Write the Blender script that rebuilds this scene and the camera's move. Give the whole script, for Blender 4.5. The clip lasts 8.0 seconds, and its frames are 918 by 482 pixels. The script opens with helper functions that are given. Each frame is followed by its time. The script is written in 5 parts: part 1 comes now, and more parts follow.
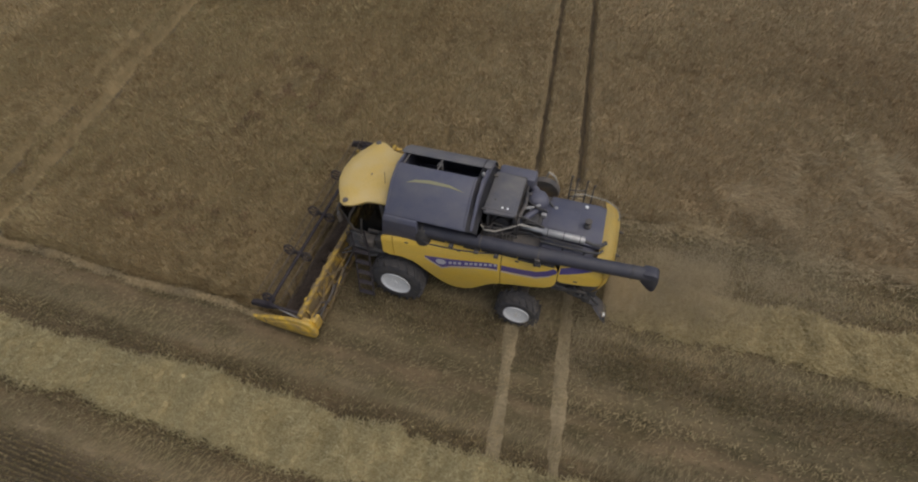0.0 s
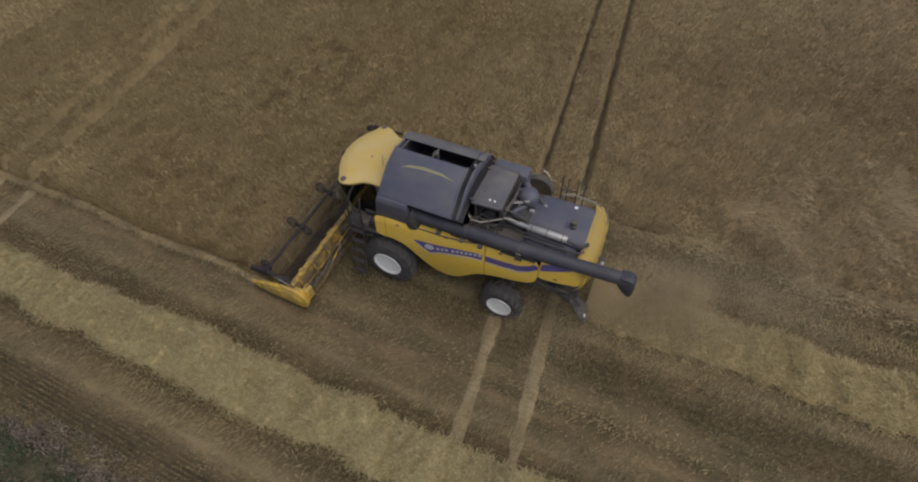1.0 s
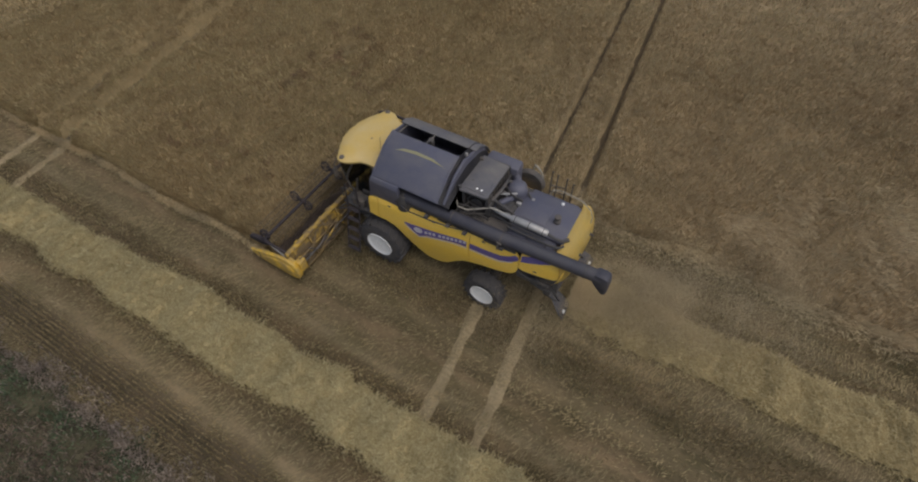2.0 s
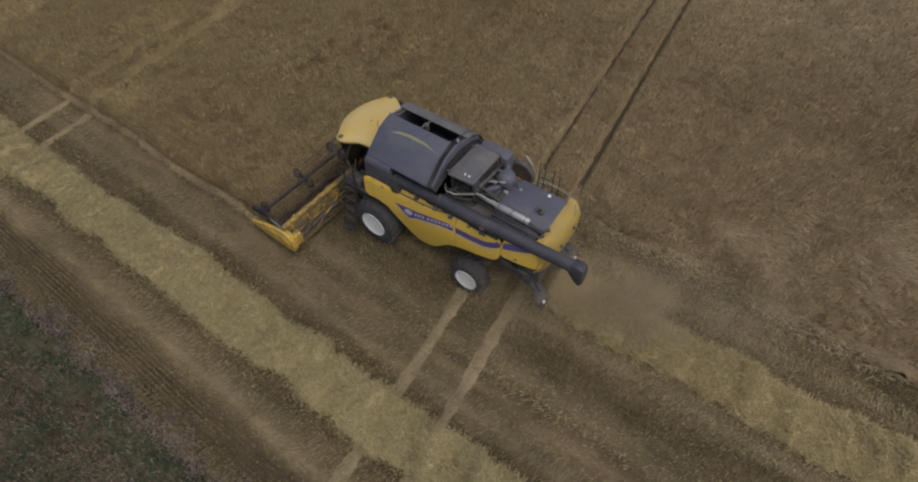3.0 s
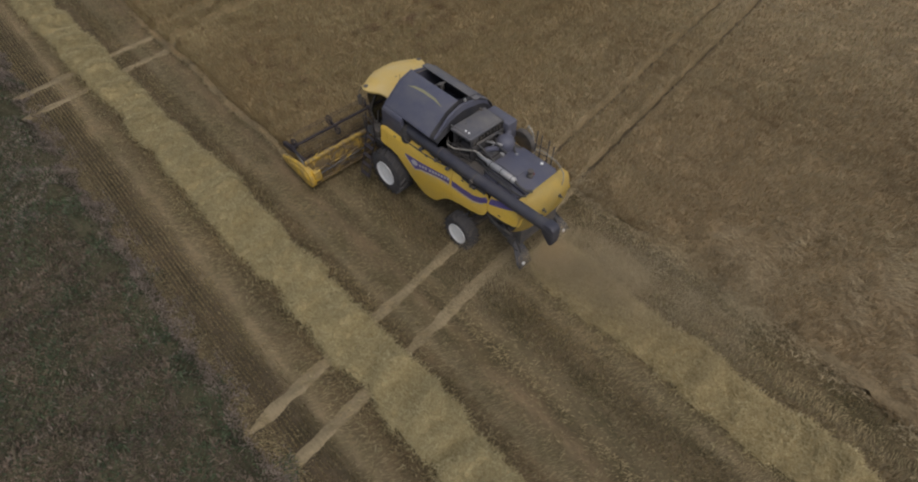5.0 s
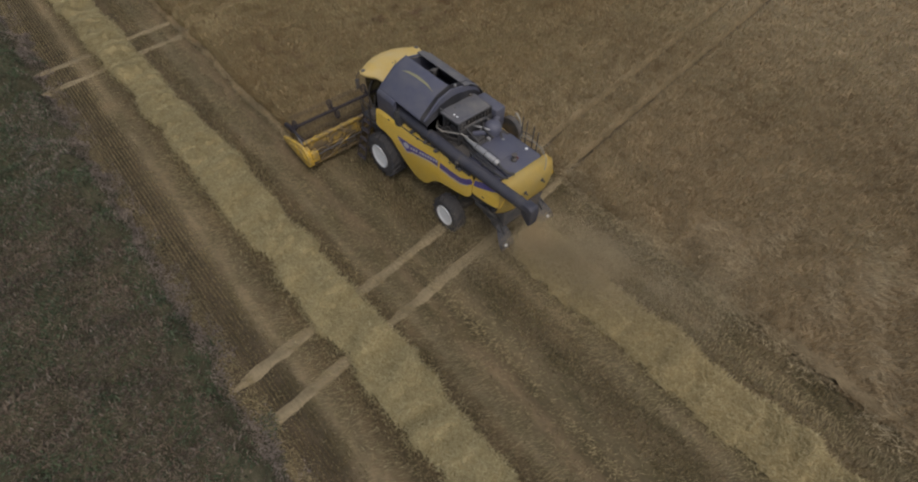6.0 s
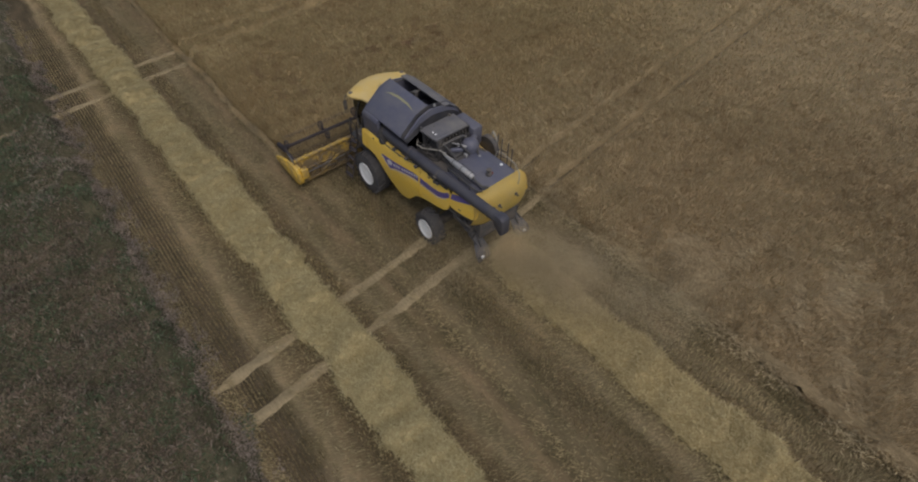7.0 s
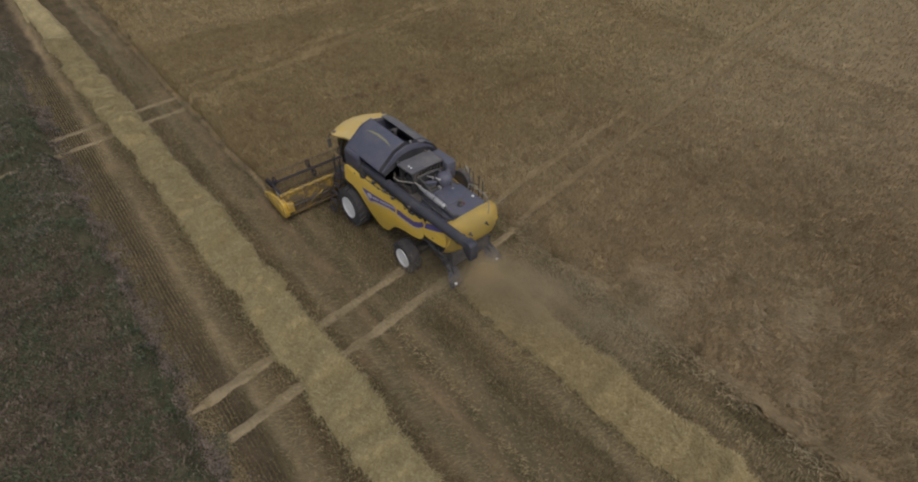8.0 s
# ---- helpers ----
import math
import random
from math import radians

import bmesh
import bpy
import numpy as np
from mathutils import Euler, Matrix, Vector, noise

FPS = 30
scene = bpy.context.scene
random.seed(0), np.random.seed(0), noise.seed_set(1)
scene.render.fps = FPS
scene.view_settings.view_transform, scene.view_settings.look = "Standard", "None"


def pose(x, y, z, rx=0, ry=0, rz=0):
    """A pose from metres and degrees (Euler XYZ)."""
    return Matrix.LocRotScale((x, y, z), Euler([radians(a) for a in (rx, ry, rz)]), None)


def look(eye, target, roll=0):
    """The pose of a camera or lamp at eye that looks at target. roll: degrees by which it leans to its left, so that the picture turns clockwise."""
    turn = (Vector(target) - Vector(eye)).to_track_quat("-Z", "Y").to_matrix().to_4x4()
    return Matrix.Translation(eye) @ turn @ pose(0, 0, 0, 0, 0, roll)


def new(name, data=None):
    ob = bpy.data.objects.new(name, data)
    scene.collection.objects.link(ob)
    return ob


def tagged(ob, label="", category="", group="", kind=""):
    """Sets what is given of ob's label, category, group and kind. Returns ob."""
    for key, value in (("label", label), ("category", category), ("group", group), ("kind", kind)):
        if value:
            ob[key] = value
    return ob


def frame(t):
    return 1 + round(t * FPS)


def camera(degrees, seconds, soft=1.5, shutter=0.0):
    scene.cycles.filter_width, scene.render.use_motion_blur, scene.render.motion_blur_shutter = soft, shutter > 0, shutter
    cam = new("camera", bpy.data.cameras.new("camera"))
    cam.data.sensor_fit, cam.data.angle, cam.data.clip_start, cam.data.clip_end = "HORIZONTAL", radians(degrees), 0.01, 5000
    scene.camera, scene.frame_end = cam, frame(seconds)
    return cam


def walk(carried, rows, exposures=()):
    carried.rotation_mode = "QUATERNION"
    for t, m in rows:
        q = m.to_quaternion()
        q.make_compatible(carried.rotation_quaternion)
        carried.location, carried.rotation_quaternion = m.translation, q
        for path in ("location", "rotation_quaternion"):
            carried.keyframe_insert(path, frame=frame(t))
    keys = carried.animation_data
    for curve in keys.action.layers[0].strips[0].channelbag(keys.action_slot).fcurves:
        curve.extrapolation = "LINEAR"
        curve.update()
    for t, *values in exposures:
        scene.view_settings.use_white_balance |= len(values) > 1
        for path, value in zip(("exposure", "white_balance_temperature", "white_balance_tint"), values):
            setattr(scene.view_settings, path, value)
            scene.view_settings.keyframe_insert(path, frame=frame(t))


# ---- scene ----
# Camera: seconds, place, heading, tilt and roll in degrees.
PATH = [
    (0.0, 4.88, -9.28, 14.24, 19.80, -52.53, -2.96),
    (0.5, 5.58, -9.23, 14.33, 23.06, -52.72, -2.55),
    (1.0, 6.31, -9.19, 14.39, 26.46, -52.77, -2.45),
    (1.5, 6.99, -9.16, 14.44, 29.26, -52.76, -1.90),
    (3.0, 8.95, -9.11, 14.47, 35.93, -52.39, -0.43),
    (3.5, 9.64, -9.21, 14.39, 38.28, -52.05, 0.18),
    (4.0, 10.37, -9.29, 14.37, 40.94, -51.80, 0.65),
    (4.5, 11.14, -9.31, 14.45, 43.53, -51.89, 0.74),
    (5.0, 11.84, -9.38, 14.41, 45.77, -51.70, 1.09),
    (6.5, 13.89, -9.37, 14.45, 49.01, -50.45, 1.18),
    (7.0, 14.57, -9.31, 14.55, 49.21, -47.76, 1.04),
    (7.5, 15.28, -9.32, 14.64, 49.25, -45.09, 1.01),
    (8.0, 16.05, -9.38, 14.69, 49.21, -42.37, 1.00),
]
cam = camera(82.7, 8.0, soft=1.98)
walk(cam, [(t, pose(x, y, z, 90 + pitch, 0, yaw) @ pose(0, 0, 0, 0, 0, roll)) for t, x, y, z, yaw, pitch, roll in PATH])

# World and light: a bright overcast sky with a faint, wide sun from behind the machine.
SUN_UP, SUN_AROUND = 64.0, 103.0
world = bpy.data.worlds.new("overcast_sky")
scene.world = world
world.use_nodes = True
wn = world.node_tree.nodes
wn.clear()
sky = wn.new("ShaderNodeTexSky")
sky.sky_type, sky.sun_disc = "NISHITA", False
sky.sun_elevation, sky.sun_rotation = radians(SUN_UP), radians(SUN_AROUND)
sky.air_density, sky.dust_density, sky.ozone_density = 1.0, 4.0, 1.0
veil = wn.new("ShaderNodeHueSaturation")
veil.inputs["Saturation"].default_value = 0.7
back = wn.new("ShaderNodeBackground")
back.inputs["Strength"].default_value = 0.12
wout = wn.new("ShaderNodeOutputWorld")
world.node_tree.links.new(sky.outputs[0], veil.inputs["Color"])
world.node_tree.links.new(veil.outputs[0], back.inputs["Color"])
world.node_tree.links.new(back.outputs[0], wout.inputs["Surface"])
sun = new("sun", bpy.data.lights.new("sun", "SUN"))
sun.data.energy, sun.data.angle, sun.data.color = 0.7, radians(60), (1.0, 0.95, 0.88)
sun_way = Vector((math.sin(radians(SUN_AROUND)) * math.cos(radians(SUN_UP)), math.cos(radians(SUN_AROUND)) * math.cos(radians(SUN_UP)), math.sin(radians(SUN_UP))))
sun.matrix_world = look(sun_way * 50, (0, 0, 0))
scene.view_settings.exposure = 0.0


# Materials.
def material(name):
    m = bpy.data.materials.new(name)
    m.use_nodes = True
    t = m.node_tree
    return m, t, t.nodes["Principled BSDF"]


def noise_node(t, scale, detail=4.0, stretch=(1, 1, 1), rough=0.55):
    co = t.nodes.new("ShaderNodeTexCoord")
    mp = t.nodes.new("ShaderNodeMapping")
    mp.inputs["Scale"].default_value = stretch
    n = t.nodes.new("ShaderNodeTexNoise")
    n.inputs["Scale"].default_value, n.inputs["Detail"].default_value = scale, detail
    n.inputs["Roughness"].default_value = rough
    t.links.new(co.outputs["Object"], mp.inputs["Vector"])
    t.links.new(mp.outputs["Vector"], n.inputs["Vector"])
    return n.outputs["Fac"]


def ramp(t, fac, stops):
    r = t.nodes.new("ShaderNodeValToRGB")
    while len(r.color_ramp.elements) < len(stops):
        r.color_ramp.elements.new(0.5)
    for e, (p, c) in zip(r.color_ramp.elements, stops):
        e.position, e.color = p, (*c, 1) if len(c) == 3 else c
    t.links.new(fac, r.inputs["Fac"])
    return r.outputs["Color"]


def mixed(t, fac, a, b, how="MIX"):
    m = t.nodes.new("ShaderNodeMix")
    m.data_type, m.blend_type = "RGBA", how
    for sock, v in ((m.inputs[0], fac), (m.inputs[6], a), (m.inputs[7], b)):
        if isinstance(v, bpy.types.NodeSocket):
            t.links.new(v, sock)
        elif isinstance(v, tuple):
            sock.default_value = (*v, 1)
        else:
            sock.default_value = v
    return m.outputs[2]


def bump(t, bsdf, height, strength, distance):
    b = t.nodes.new("ShaderNodeBump")
    b.inputs["Strength"].default_value, b.inputs["Distance"].default_value = strength, distance
    t.links.new(height, b.inputs["Height"])
    t.links.new(b.outputs["Normal"], bsdf.inputs["Normal"])


def painted(name, colour, rough, metal=0.0, dust=0.35, dust_colour=(0.33, 0.26, 0.16), grain=0.15, size=1.7, patchy=(0.35, 0.8)):
    """A machine's surface: its own colour under an uneven film of field dust."""
    m, t, b = material(name)
    film = ramp(t, noise_node(t, size, 6, (1, 1, 1.6)), [(patchy[0], (0, 0, 0)), (patchy[1], (dust, dust, dust))])
    fine = ramp(t, noise_node(t, 28, 5), [(0.3, (1 - grain,) * 3), (0.7, (1.0,) * 3)])
    base = mixed(t, 1.0, colour, fine, "MULTIPLY")
    t.links.new(mixed(t, film, base, dust_colour), b.inputs["Base Color"])
    r = t.nodes.new("ShaderNodeMapRange")
    r.inputs["To Min"].default_value, r.inputs["To Max"].default_value = rough, min(rough + 0.3, 1)
    t.links.new(noise_node(t, 5, 5), r.inputs["Value"])
    t.links.new(r.outputs[0], b.inputs["Roughness"])
    b.inputs["Metallic"].default_value = metal
    bump(t, b, noise_node(t, 60, 3), 0.08, 0.004)
    return m


YELLOW = painted("yellow_paint", (0.86, 0.56, 0.08), 0.34, dust=0.28, dust_colour=(0.55, 0.44, 0.22))
# Dirt film made heavier so it also paints the shade on the header's back.
DIRTY_SHADED_YELLOW = painted("dirty_shaded_yellow_paint", (0.50, 0.32, 0.05), 0.6, dust=0.96, dust_colour=(0.13, 0.095, 0.055), size=2.6, patchy=(0.28, 0.5))
SHIELD_YELLOW = painted("scuffed_yellow_paint", (0.70, 0.45, 0.055), 0.5, dust=0.9, dust_colour=(0.27, 0.19, 0.09), size=3.4, patchy=(0.36, 0.66))
BEAM_YELLOW = painted("worn_yellow_paint", (0.48, 0.31, 0.045), 0.55, dust=0.94, dust_colour=(0.14, 0.1, 0.06), size=4.5, patchy=(0.38, 0.6))
FLASH = painted("faded_yellow_print", (0.27, 0.255, 0.135), 0.5, dust=0.5, dust_colour=(0.25, 0.25, 0.2))
ROOF_YELLOW = painted("dusty_yellow_roof", (0.60, 0.42, 0.12), 0.5, dust=0.65, dust_colour=(0.52, 0.43, 0.25))
TAIL_YELLOW = painted("sun_bleached_yellow", (0.8, 0.585, 0.15), 0.42, dust=0.45, dust_colour=(0.56, 0.47, 0.27))
GREY = painted("grey_plastic", (0.088, 0.091, 0.13), 0.4, dust=0.3, dust_colour=(0.22, 0.2, 0.17))
ARCH = painted("dark_grey_sheet", (0.036, 0.036, 0.047), 0.5, dust=0.35, dust_colour=(0.2, 0.18, 0.15))
PALE_GREY = painted("dusty_grey_cover", (0.105, 0.105, 0.12), 0.6, dust=0.5, dust_colour=(0.26, 0.23, 0.18))
DARK = painted("dark_steel", (0.06, 0.059, 0.063), 0.6, dust=0.6, dust_colour=(0.19, 0.155, 0.115), size=2.4, patchy=(0.35, 0.7))
AUGER_GREY = painted("dark_grey_tube_paint", (0.043, 0.043, 0.058), 0.42, dust=0.25, dust_colour=(0.2, 0.18, 0.15))
BLACK = painted("black_rubber", (0.038, 0.038, 0.043), 0.75, dust=0.6, dust_colour=(0.115, 0.1, 0.085), size=3.0, patchy=(0.3, 0.75))
WHITE = painted("white_wheel_paint", (0.86, 0.86, 0.85), 0.4, dust=0.1)
CREAM = painted("pale_handrail_paint", (0.36, 0.34, 0.29), 0.4, dust=0.3)
STEEL = painted("worn_steel", (0.42, 0.41, 0.40), 0.45, metal=0.7, dust=0.6, dust_colour=(0.2, 0.17, 0.13))
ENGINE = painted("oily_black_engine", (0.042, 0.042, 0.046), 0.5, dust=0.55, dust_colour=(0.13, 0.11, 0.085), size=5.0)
RAIL = painted("worn_grey_rail", (0.42, 0.40, 0.36), 0.45, metal=0.3, dust=0.4)
MUFFLER = painted("heat_stained_steel", (0.5, 0.49, 0.48), 0.36, metal=0.6, dust=0.45, dust_colour=(0.16, 0.13, 0.10), size=4.0)
PURPLE = painted("blue_violet_stripe", (0.10, 0.075, 0.26), 0.45, dust=0.2)
LETTER = painted("pale_stripe_print", (0.55, 0.53, 0.58), 0.5, dust=0.2)
RED = painted("red_reflector", (0.16, 0.03, 0.025), 0.3, dust=0.3)
REEL = painted("dark_reel_paint", (0.042, 0.037, 0.042), 0.8, dust=0.3, dust_colour=(0.13, 0.1, 0.08))
REEL.node_tree.nodes["Principled BSDF"].inputs["Specular IOR Level"].default_value = 0.15
BAT = painted("dusty_reel_bat", (0.1, 0.078, 0.06), 0.8, dust=0.5, dust_colour=(0.17, 0.13, 0.09))
FLAP = painted("dusty_grey_steel", (0.06, 0.06, 0.07), 0.55, dust=0.4, dust_colour=(0.24, 0.2, 0.15), size=3.0)
GLASS, gt, gb = material("tinted_cab_glass")
gb.inputs["Base Color"].default_value = (0.09, 0.13, 0.12, 1)
gb.inputs["Transmission Weight"].default_value, gb.inputs["Roughness"].default_value, gb.inputs["IOR"].default_value = 1.0, 0.03, 1.45


def plant(name, stops, rough=0.75, patch=((0.35, (0.8, 0.8, 0.8)), (0.65, (1.15, 1.12, 1.05))), patch_scale=0.35, stretch=(1, 1, 1), blotch=None):
    """Stems, straw or leaves: each blade has its own tone, and whole patches drift in colour."""
    m, t, b = material(name)
    geo = t.nodes.new("ShaderNodeNewGeometry")
    own = ramp(t, geo.outputs["Random Per Island"], stops)
    drift = ramp(t, noise_node(t, patch_scale, 4, stretch), list(patch))
    tone = mixed(t, 1.0, own, drift, "MULTIPLY")
    if blotch:
        tone = mixed(t, 1.0, tone, ramp(t, noise_node(t, blotch[0], 4), blotch[1]), "MULTIPLY")
    t.links.new(tone, b.inputs["Base Color"])
    b.inputs["Roughness"].default_value = rough
    b.inputs["Specular IOR Level"].default_value = 0.2
    # thin blades let part of the light through
    lit = t.nodes.new("ShaderNodeBsdfTranslucent")
    t.links.new(b.inputs["Base Color"].links[0].from_socket, lit.inputs["Color"])
    both = t.nodes.new("ShaderNodeMixShader")
    both.inputs[0].default_value = 0.32
    t.links.new(b.outputs[0], both.inputs[1])
    t.links.new(lit.outputs[0], both.inputs[2])
    t.links.new(both.outputs[0], t.nodes["Material Output"].inputs["Surface"])
    return m


CROP = plant("ripe_wheat_stalks", [(0.0, (0.385, 0.302, 0.178)), (0.35, (0.48, 0.386, 0.237)), (0.7, (0.555, 0.455, 0.285)), (1.0, (0.635, 0.54, 0.35))],
             patch=((0.3, (0.97, 0.91, 0.86)), (0.5, (1.0, 0.98, 0.95)), (0.7, (1.05, 1.06, 1.02))), patch_scale=0.16, blotch=(1.5, [(0.34, (0.78, 0.74, 0.70)), (0.46, (1.0, 1.0, 1.0)), (0.7, (1.06, 1.07, 1.08))]))
STUBBLE = plant("cut_stubble_stems", [(0.0, (0.22, 0.175, 0.10)), (0.5, (0.34, 0.275, 0.16)), (0.85, (0.45, 0.37, 0.22)), (1.0, (0.22, 0.21, 0.11))],
                patch_scale=0.5, stretch=(0.3, 1.5, 1))
STRAW = plant("fresh_straw", [(0.0, (0.27, 0.22, 0.115)), (0.35, (0.39, 0.33, 0.182)), (0.75, (0.48, 0.415, 0.242)), (1.0, (0.58, 0.515, 0.325))],
              patch=((0.3, (0.92, 0.92, 0.89)), (0.7, (1.06, 1.05, 1.0))), patch_scale=0.9)
FRESH = plant("newly_dropped_straw", [(0.0, (0.27, 0.213, 0.108)), (0.35, (0.40, 0.325, 0.174)), (0.75, (0.50, 0.417, 0.236)), (1.0, (0.61, 0.525, 0.322))],
              patch=((0.3, (0.92, 0.92, 0.89)), (0.7, (1.06, 1.05, 1.0))), patch_scale=0.9)
GREEN = plant("green_weed_leaves", [(0.0, (0.064, 0.088, 0.05)), (0.6, (0.1, 0.134, 0.076)), (1.0, (0.17, 0.208, 0.125))], patch_scale=0.6)
BROWN = plant("withered_weed_leaves", [(0.0, (0.09, 0.073, 0.057)), (0.18, (0.13, 0.101, 0.079)), (0.35, (0.195, 0.152, 0.117)), (0.6, (0.235, 0.178, 0.14)), (0.85, (0.165, 0.155, 0.105)), (1.0, (0.3, 0.245, 0.195))],
              patch_scale=0.5)


def soil(name, dark, mid, light, fine=9.0, stretch=(0.25, 1.3, 1), depth=0.03):
    """Ground littered with chaff, streaked along the way the machine drives."""
    m, t, b = material(name)
    grain = ramp(t, noise_node(t, fine, 8, (0.6, 1.2, 1), 0.7), [(0.3, dark), (0.5, mid), (0.72, light)])
    streak = ramp(t, noise_node(t, 1.6, 6, stretch, 0.65), [(0.33, (0.74, 0.735, 0.70)), (0.67, (1.16, 1.12, 1.06))])
    t.links.new(mixed(t, 1.0, grain, streak, "MULTIPLY"), b.inputs["Base Color"])
    b.inputs["Roughness"].default_value, b.inputs["Specular IOR Level"].default_value = 0.95, 0.1
    bump(t, b, noise_node(t, 14, 6, (0.6, 1.2, 1), 0.7), 0.7, depth)
    return m


def patched(mat, size, stops):
    """Broad stains over a ground material."""
    t = mat.node_tree
    b = t.nodes["Principled BSDF"]
    old = b.inputs["Base Color"].links[0].from_socket
    t.links.new(mixed(t, 1.0, old, ramp(t, noise_node(t, size, 5, (0.55, 1.0, 1), 0.62), stops), "MULTIPLY"), b.inputs["Base Color"])


SOIL = soil("chaff_strewn_soil", (0.72, 0.72, 0.72), (0.98, 0.98, 0.98), (1.3, 1.28, 1.25))


def strips(mat, bands, low, high):
    """Colours the cut ground in strips along the drive: chaff, trodden straw, leafy stubble, contact shade beside the
    windrow (y, colour).
    """
    t = mat.node_tree
    b = t.nodes["Principled BSDF"]
    co = t.nodes.new("ShaderNodeTexCoord")
    xyz = t.nodes.new("ShaderNodeSeparateXYZ")
    t.links.new(co.outputs["Object"], xyz.inputs[0])
    shift = t.nodes.new("ShaderNodeMath")
    shift.operation, shift.inputs[1].default_value = "MULTIPLY_ADD", 0.9
    t.links.new(noise_node(t, 0.9, 5, (0.35, 1, 1)), shift.inputs[0])
    t.links.new(xyz.outputs["Y"], shift.inputs[2])
    span = t.nodes.new("ShaderNodeMapRange")
    span.inputs["From Min"].default_value, span.inputs["From Max"].default_value = low + 0.45, high + 0.45
    t.links.new(shift.outputs[0], span.inputs["Value"])
    tone = ramp(t, span.outputs[0], [((y - low) / (high - low), c) for y, c in bands])
    old = b.inputs["Base Color"].links[0].from_socket
    t.links.new(mixed(t, 1.0, old, tone, "MULTIPLY"), b.inputs["Base Color"])


# The earth tone also paints the contact shade along the windrow's two feet.
MOSS, SHADED_EARTH = (0.13, 0.105, 0.066), (0.112, 0.088, 0.055)
PALE, TAN, OLIVE, UMBER, BARE = (0.195, 0.16, 0.103), (0.15, 0.122, 0.075), (0.105, 0.092, 0.056), (0.122, 0.096, 0.058), (0.14, 0.11, 0.07)
strips(SOIL, [(-11.0, OLIVE), (-10.1, TAN), (-9.9, (0.085, 0.068, 0.046)), (-8.95, (0.085, 0.068, 0.046)), (-8.5, (0.235, 0.187, 0.118)), (-7.85, UMBER), (-7.55, SHADED_EARTH), (-5.4, SHADED_EARTH), (-5.1, UMBER), (-4.85, PALE), (-4.5, TAN), (-3.95, (0.165, 0.126, 0.079)), (-3.62, (0.108, 0.087, 0.053)),
              (-3.1, TAN), (-2.5, MOSS), (-1.6, MOSS), (-1.2, PALE), (-0.9, TAN), (1.3, MOSS), (1.75, PALE), (2.2, UMBER), (3.1, (0.128, 0.106, 0.067)), (3.5, PALE), (4.2, BARE)], -12.0, 6.0)
patched(SOIL, 1.1, [(0.36, (0.74, 0.76, 0.68)), (0.5, (1.0, 1.0, 0.97)), (0.66, (1.2, 1.15, 1.1))])
TRACK = soil("pale_trodden_straw", (0.19, 0.152, 0.095), (0.265, 0.215, 0.135), (0.34, 0.28, 0.18), stretch=(1.3, 0.3, 1), depth=0.015)
# Bare earth, its colour lowered for the deep shade between the stalks.
SHADED_RUT = soil("shaded_rut_earth", (0.062, 0.05, 0.035), (0.105, 0.084, 0.058), (0.155, 0.125, 0.087), stretch=(1.3, 0.3, 1), depth=0.03)
CANOPY = soil("wheat_canopy", (0.175, 0.134, 0.079), (0.265, 0.207, 0.124), (0.36, 0.286, 0.175), fine=16, stretch=(0.6, 0.6, 1), depth=0.08)
MOUND = soil("matted_straw", (0.22, 0.175, 0.09), (0.37, 0.31, 0.17), (0.48, 0.41, 0.24), fine=14, stretch=(0.5, 0.9, 1), depth=0.05)
FRESH_MOUND = soil("newly_matted_straw", (0.215, 0.168, 0.084), (0.36, 0.292, 0.156), (0.475, 0.393, 0.226), fine=14, stretch=(0.5, 0.9, 1), depth=0.05)
# Cut wheat with the spinning reel's dark blurred haze painted into its colours.
DARKENED_MAT = soil("haze_darkened_wheat_mat", (0.05, 0.038, 0.032), (0.078, 0.06, 0.05), (0.115, 0.09, 0.073), fine=18, stretch=(0.6, 0.6, 1), depth=0.05)
WEED_SOIL = soil("weedy_soil", (0.05, 0.05, 0.032), (0.085, 0.08, 0.052), (0.14, 0.12, 0.085), fine=7, stretch=(0.6, 0.6, 1), depth=0.06)
# Stalks on that mat, darkened for the same reel haze.
DARKENED_STALKS = plant("haze_darkened_cut_stalks", [(0.0, (0.06, 0.046, 0.038)), (0.5, (0.1, 0.077, 0.063)), (1.0, (0.155, 0.122, 0.096))], patch_scale=0.8)
PALE_WEED = plant("bleached_weed_stems", [(0.0, (0.19, 0.155, 0.13)), (0.5, (0.265, 0.22, 0.185)), (1.0, (0.36, 0.305, 0.26))], patch_scale=0.8)
FRINGE = plant("bent_pale_straw", [(0.0, (0.30, 0.23, 0.14)), (0.5, (0.50, 0.41, 0.26)), (1.0, (0.66, 0.56, 0.37))], patch_scale=0.7)
DEAD = plant("dead_reddish_stalks", [(0.0, (0.16, 0.095, 0.06)), (0.5, (0.24, 0.155, 0.1)), (1.0, (0.33, 0.235, 0.15))], patch_scale=0.6)
CHAFF = plant("flying_chaff", [(0.0, (0.46, 0.375, 0.24)), (1.0, (0.63, 0.535, 0.365))], patch_scale=0.5)


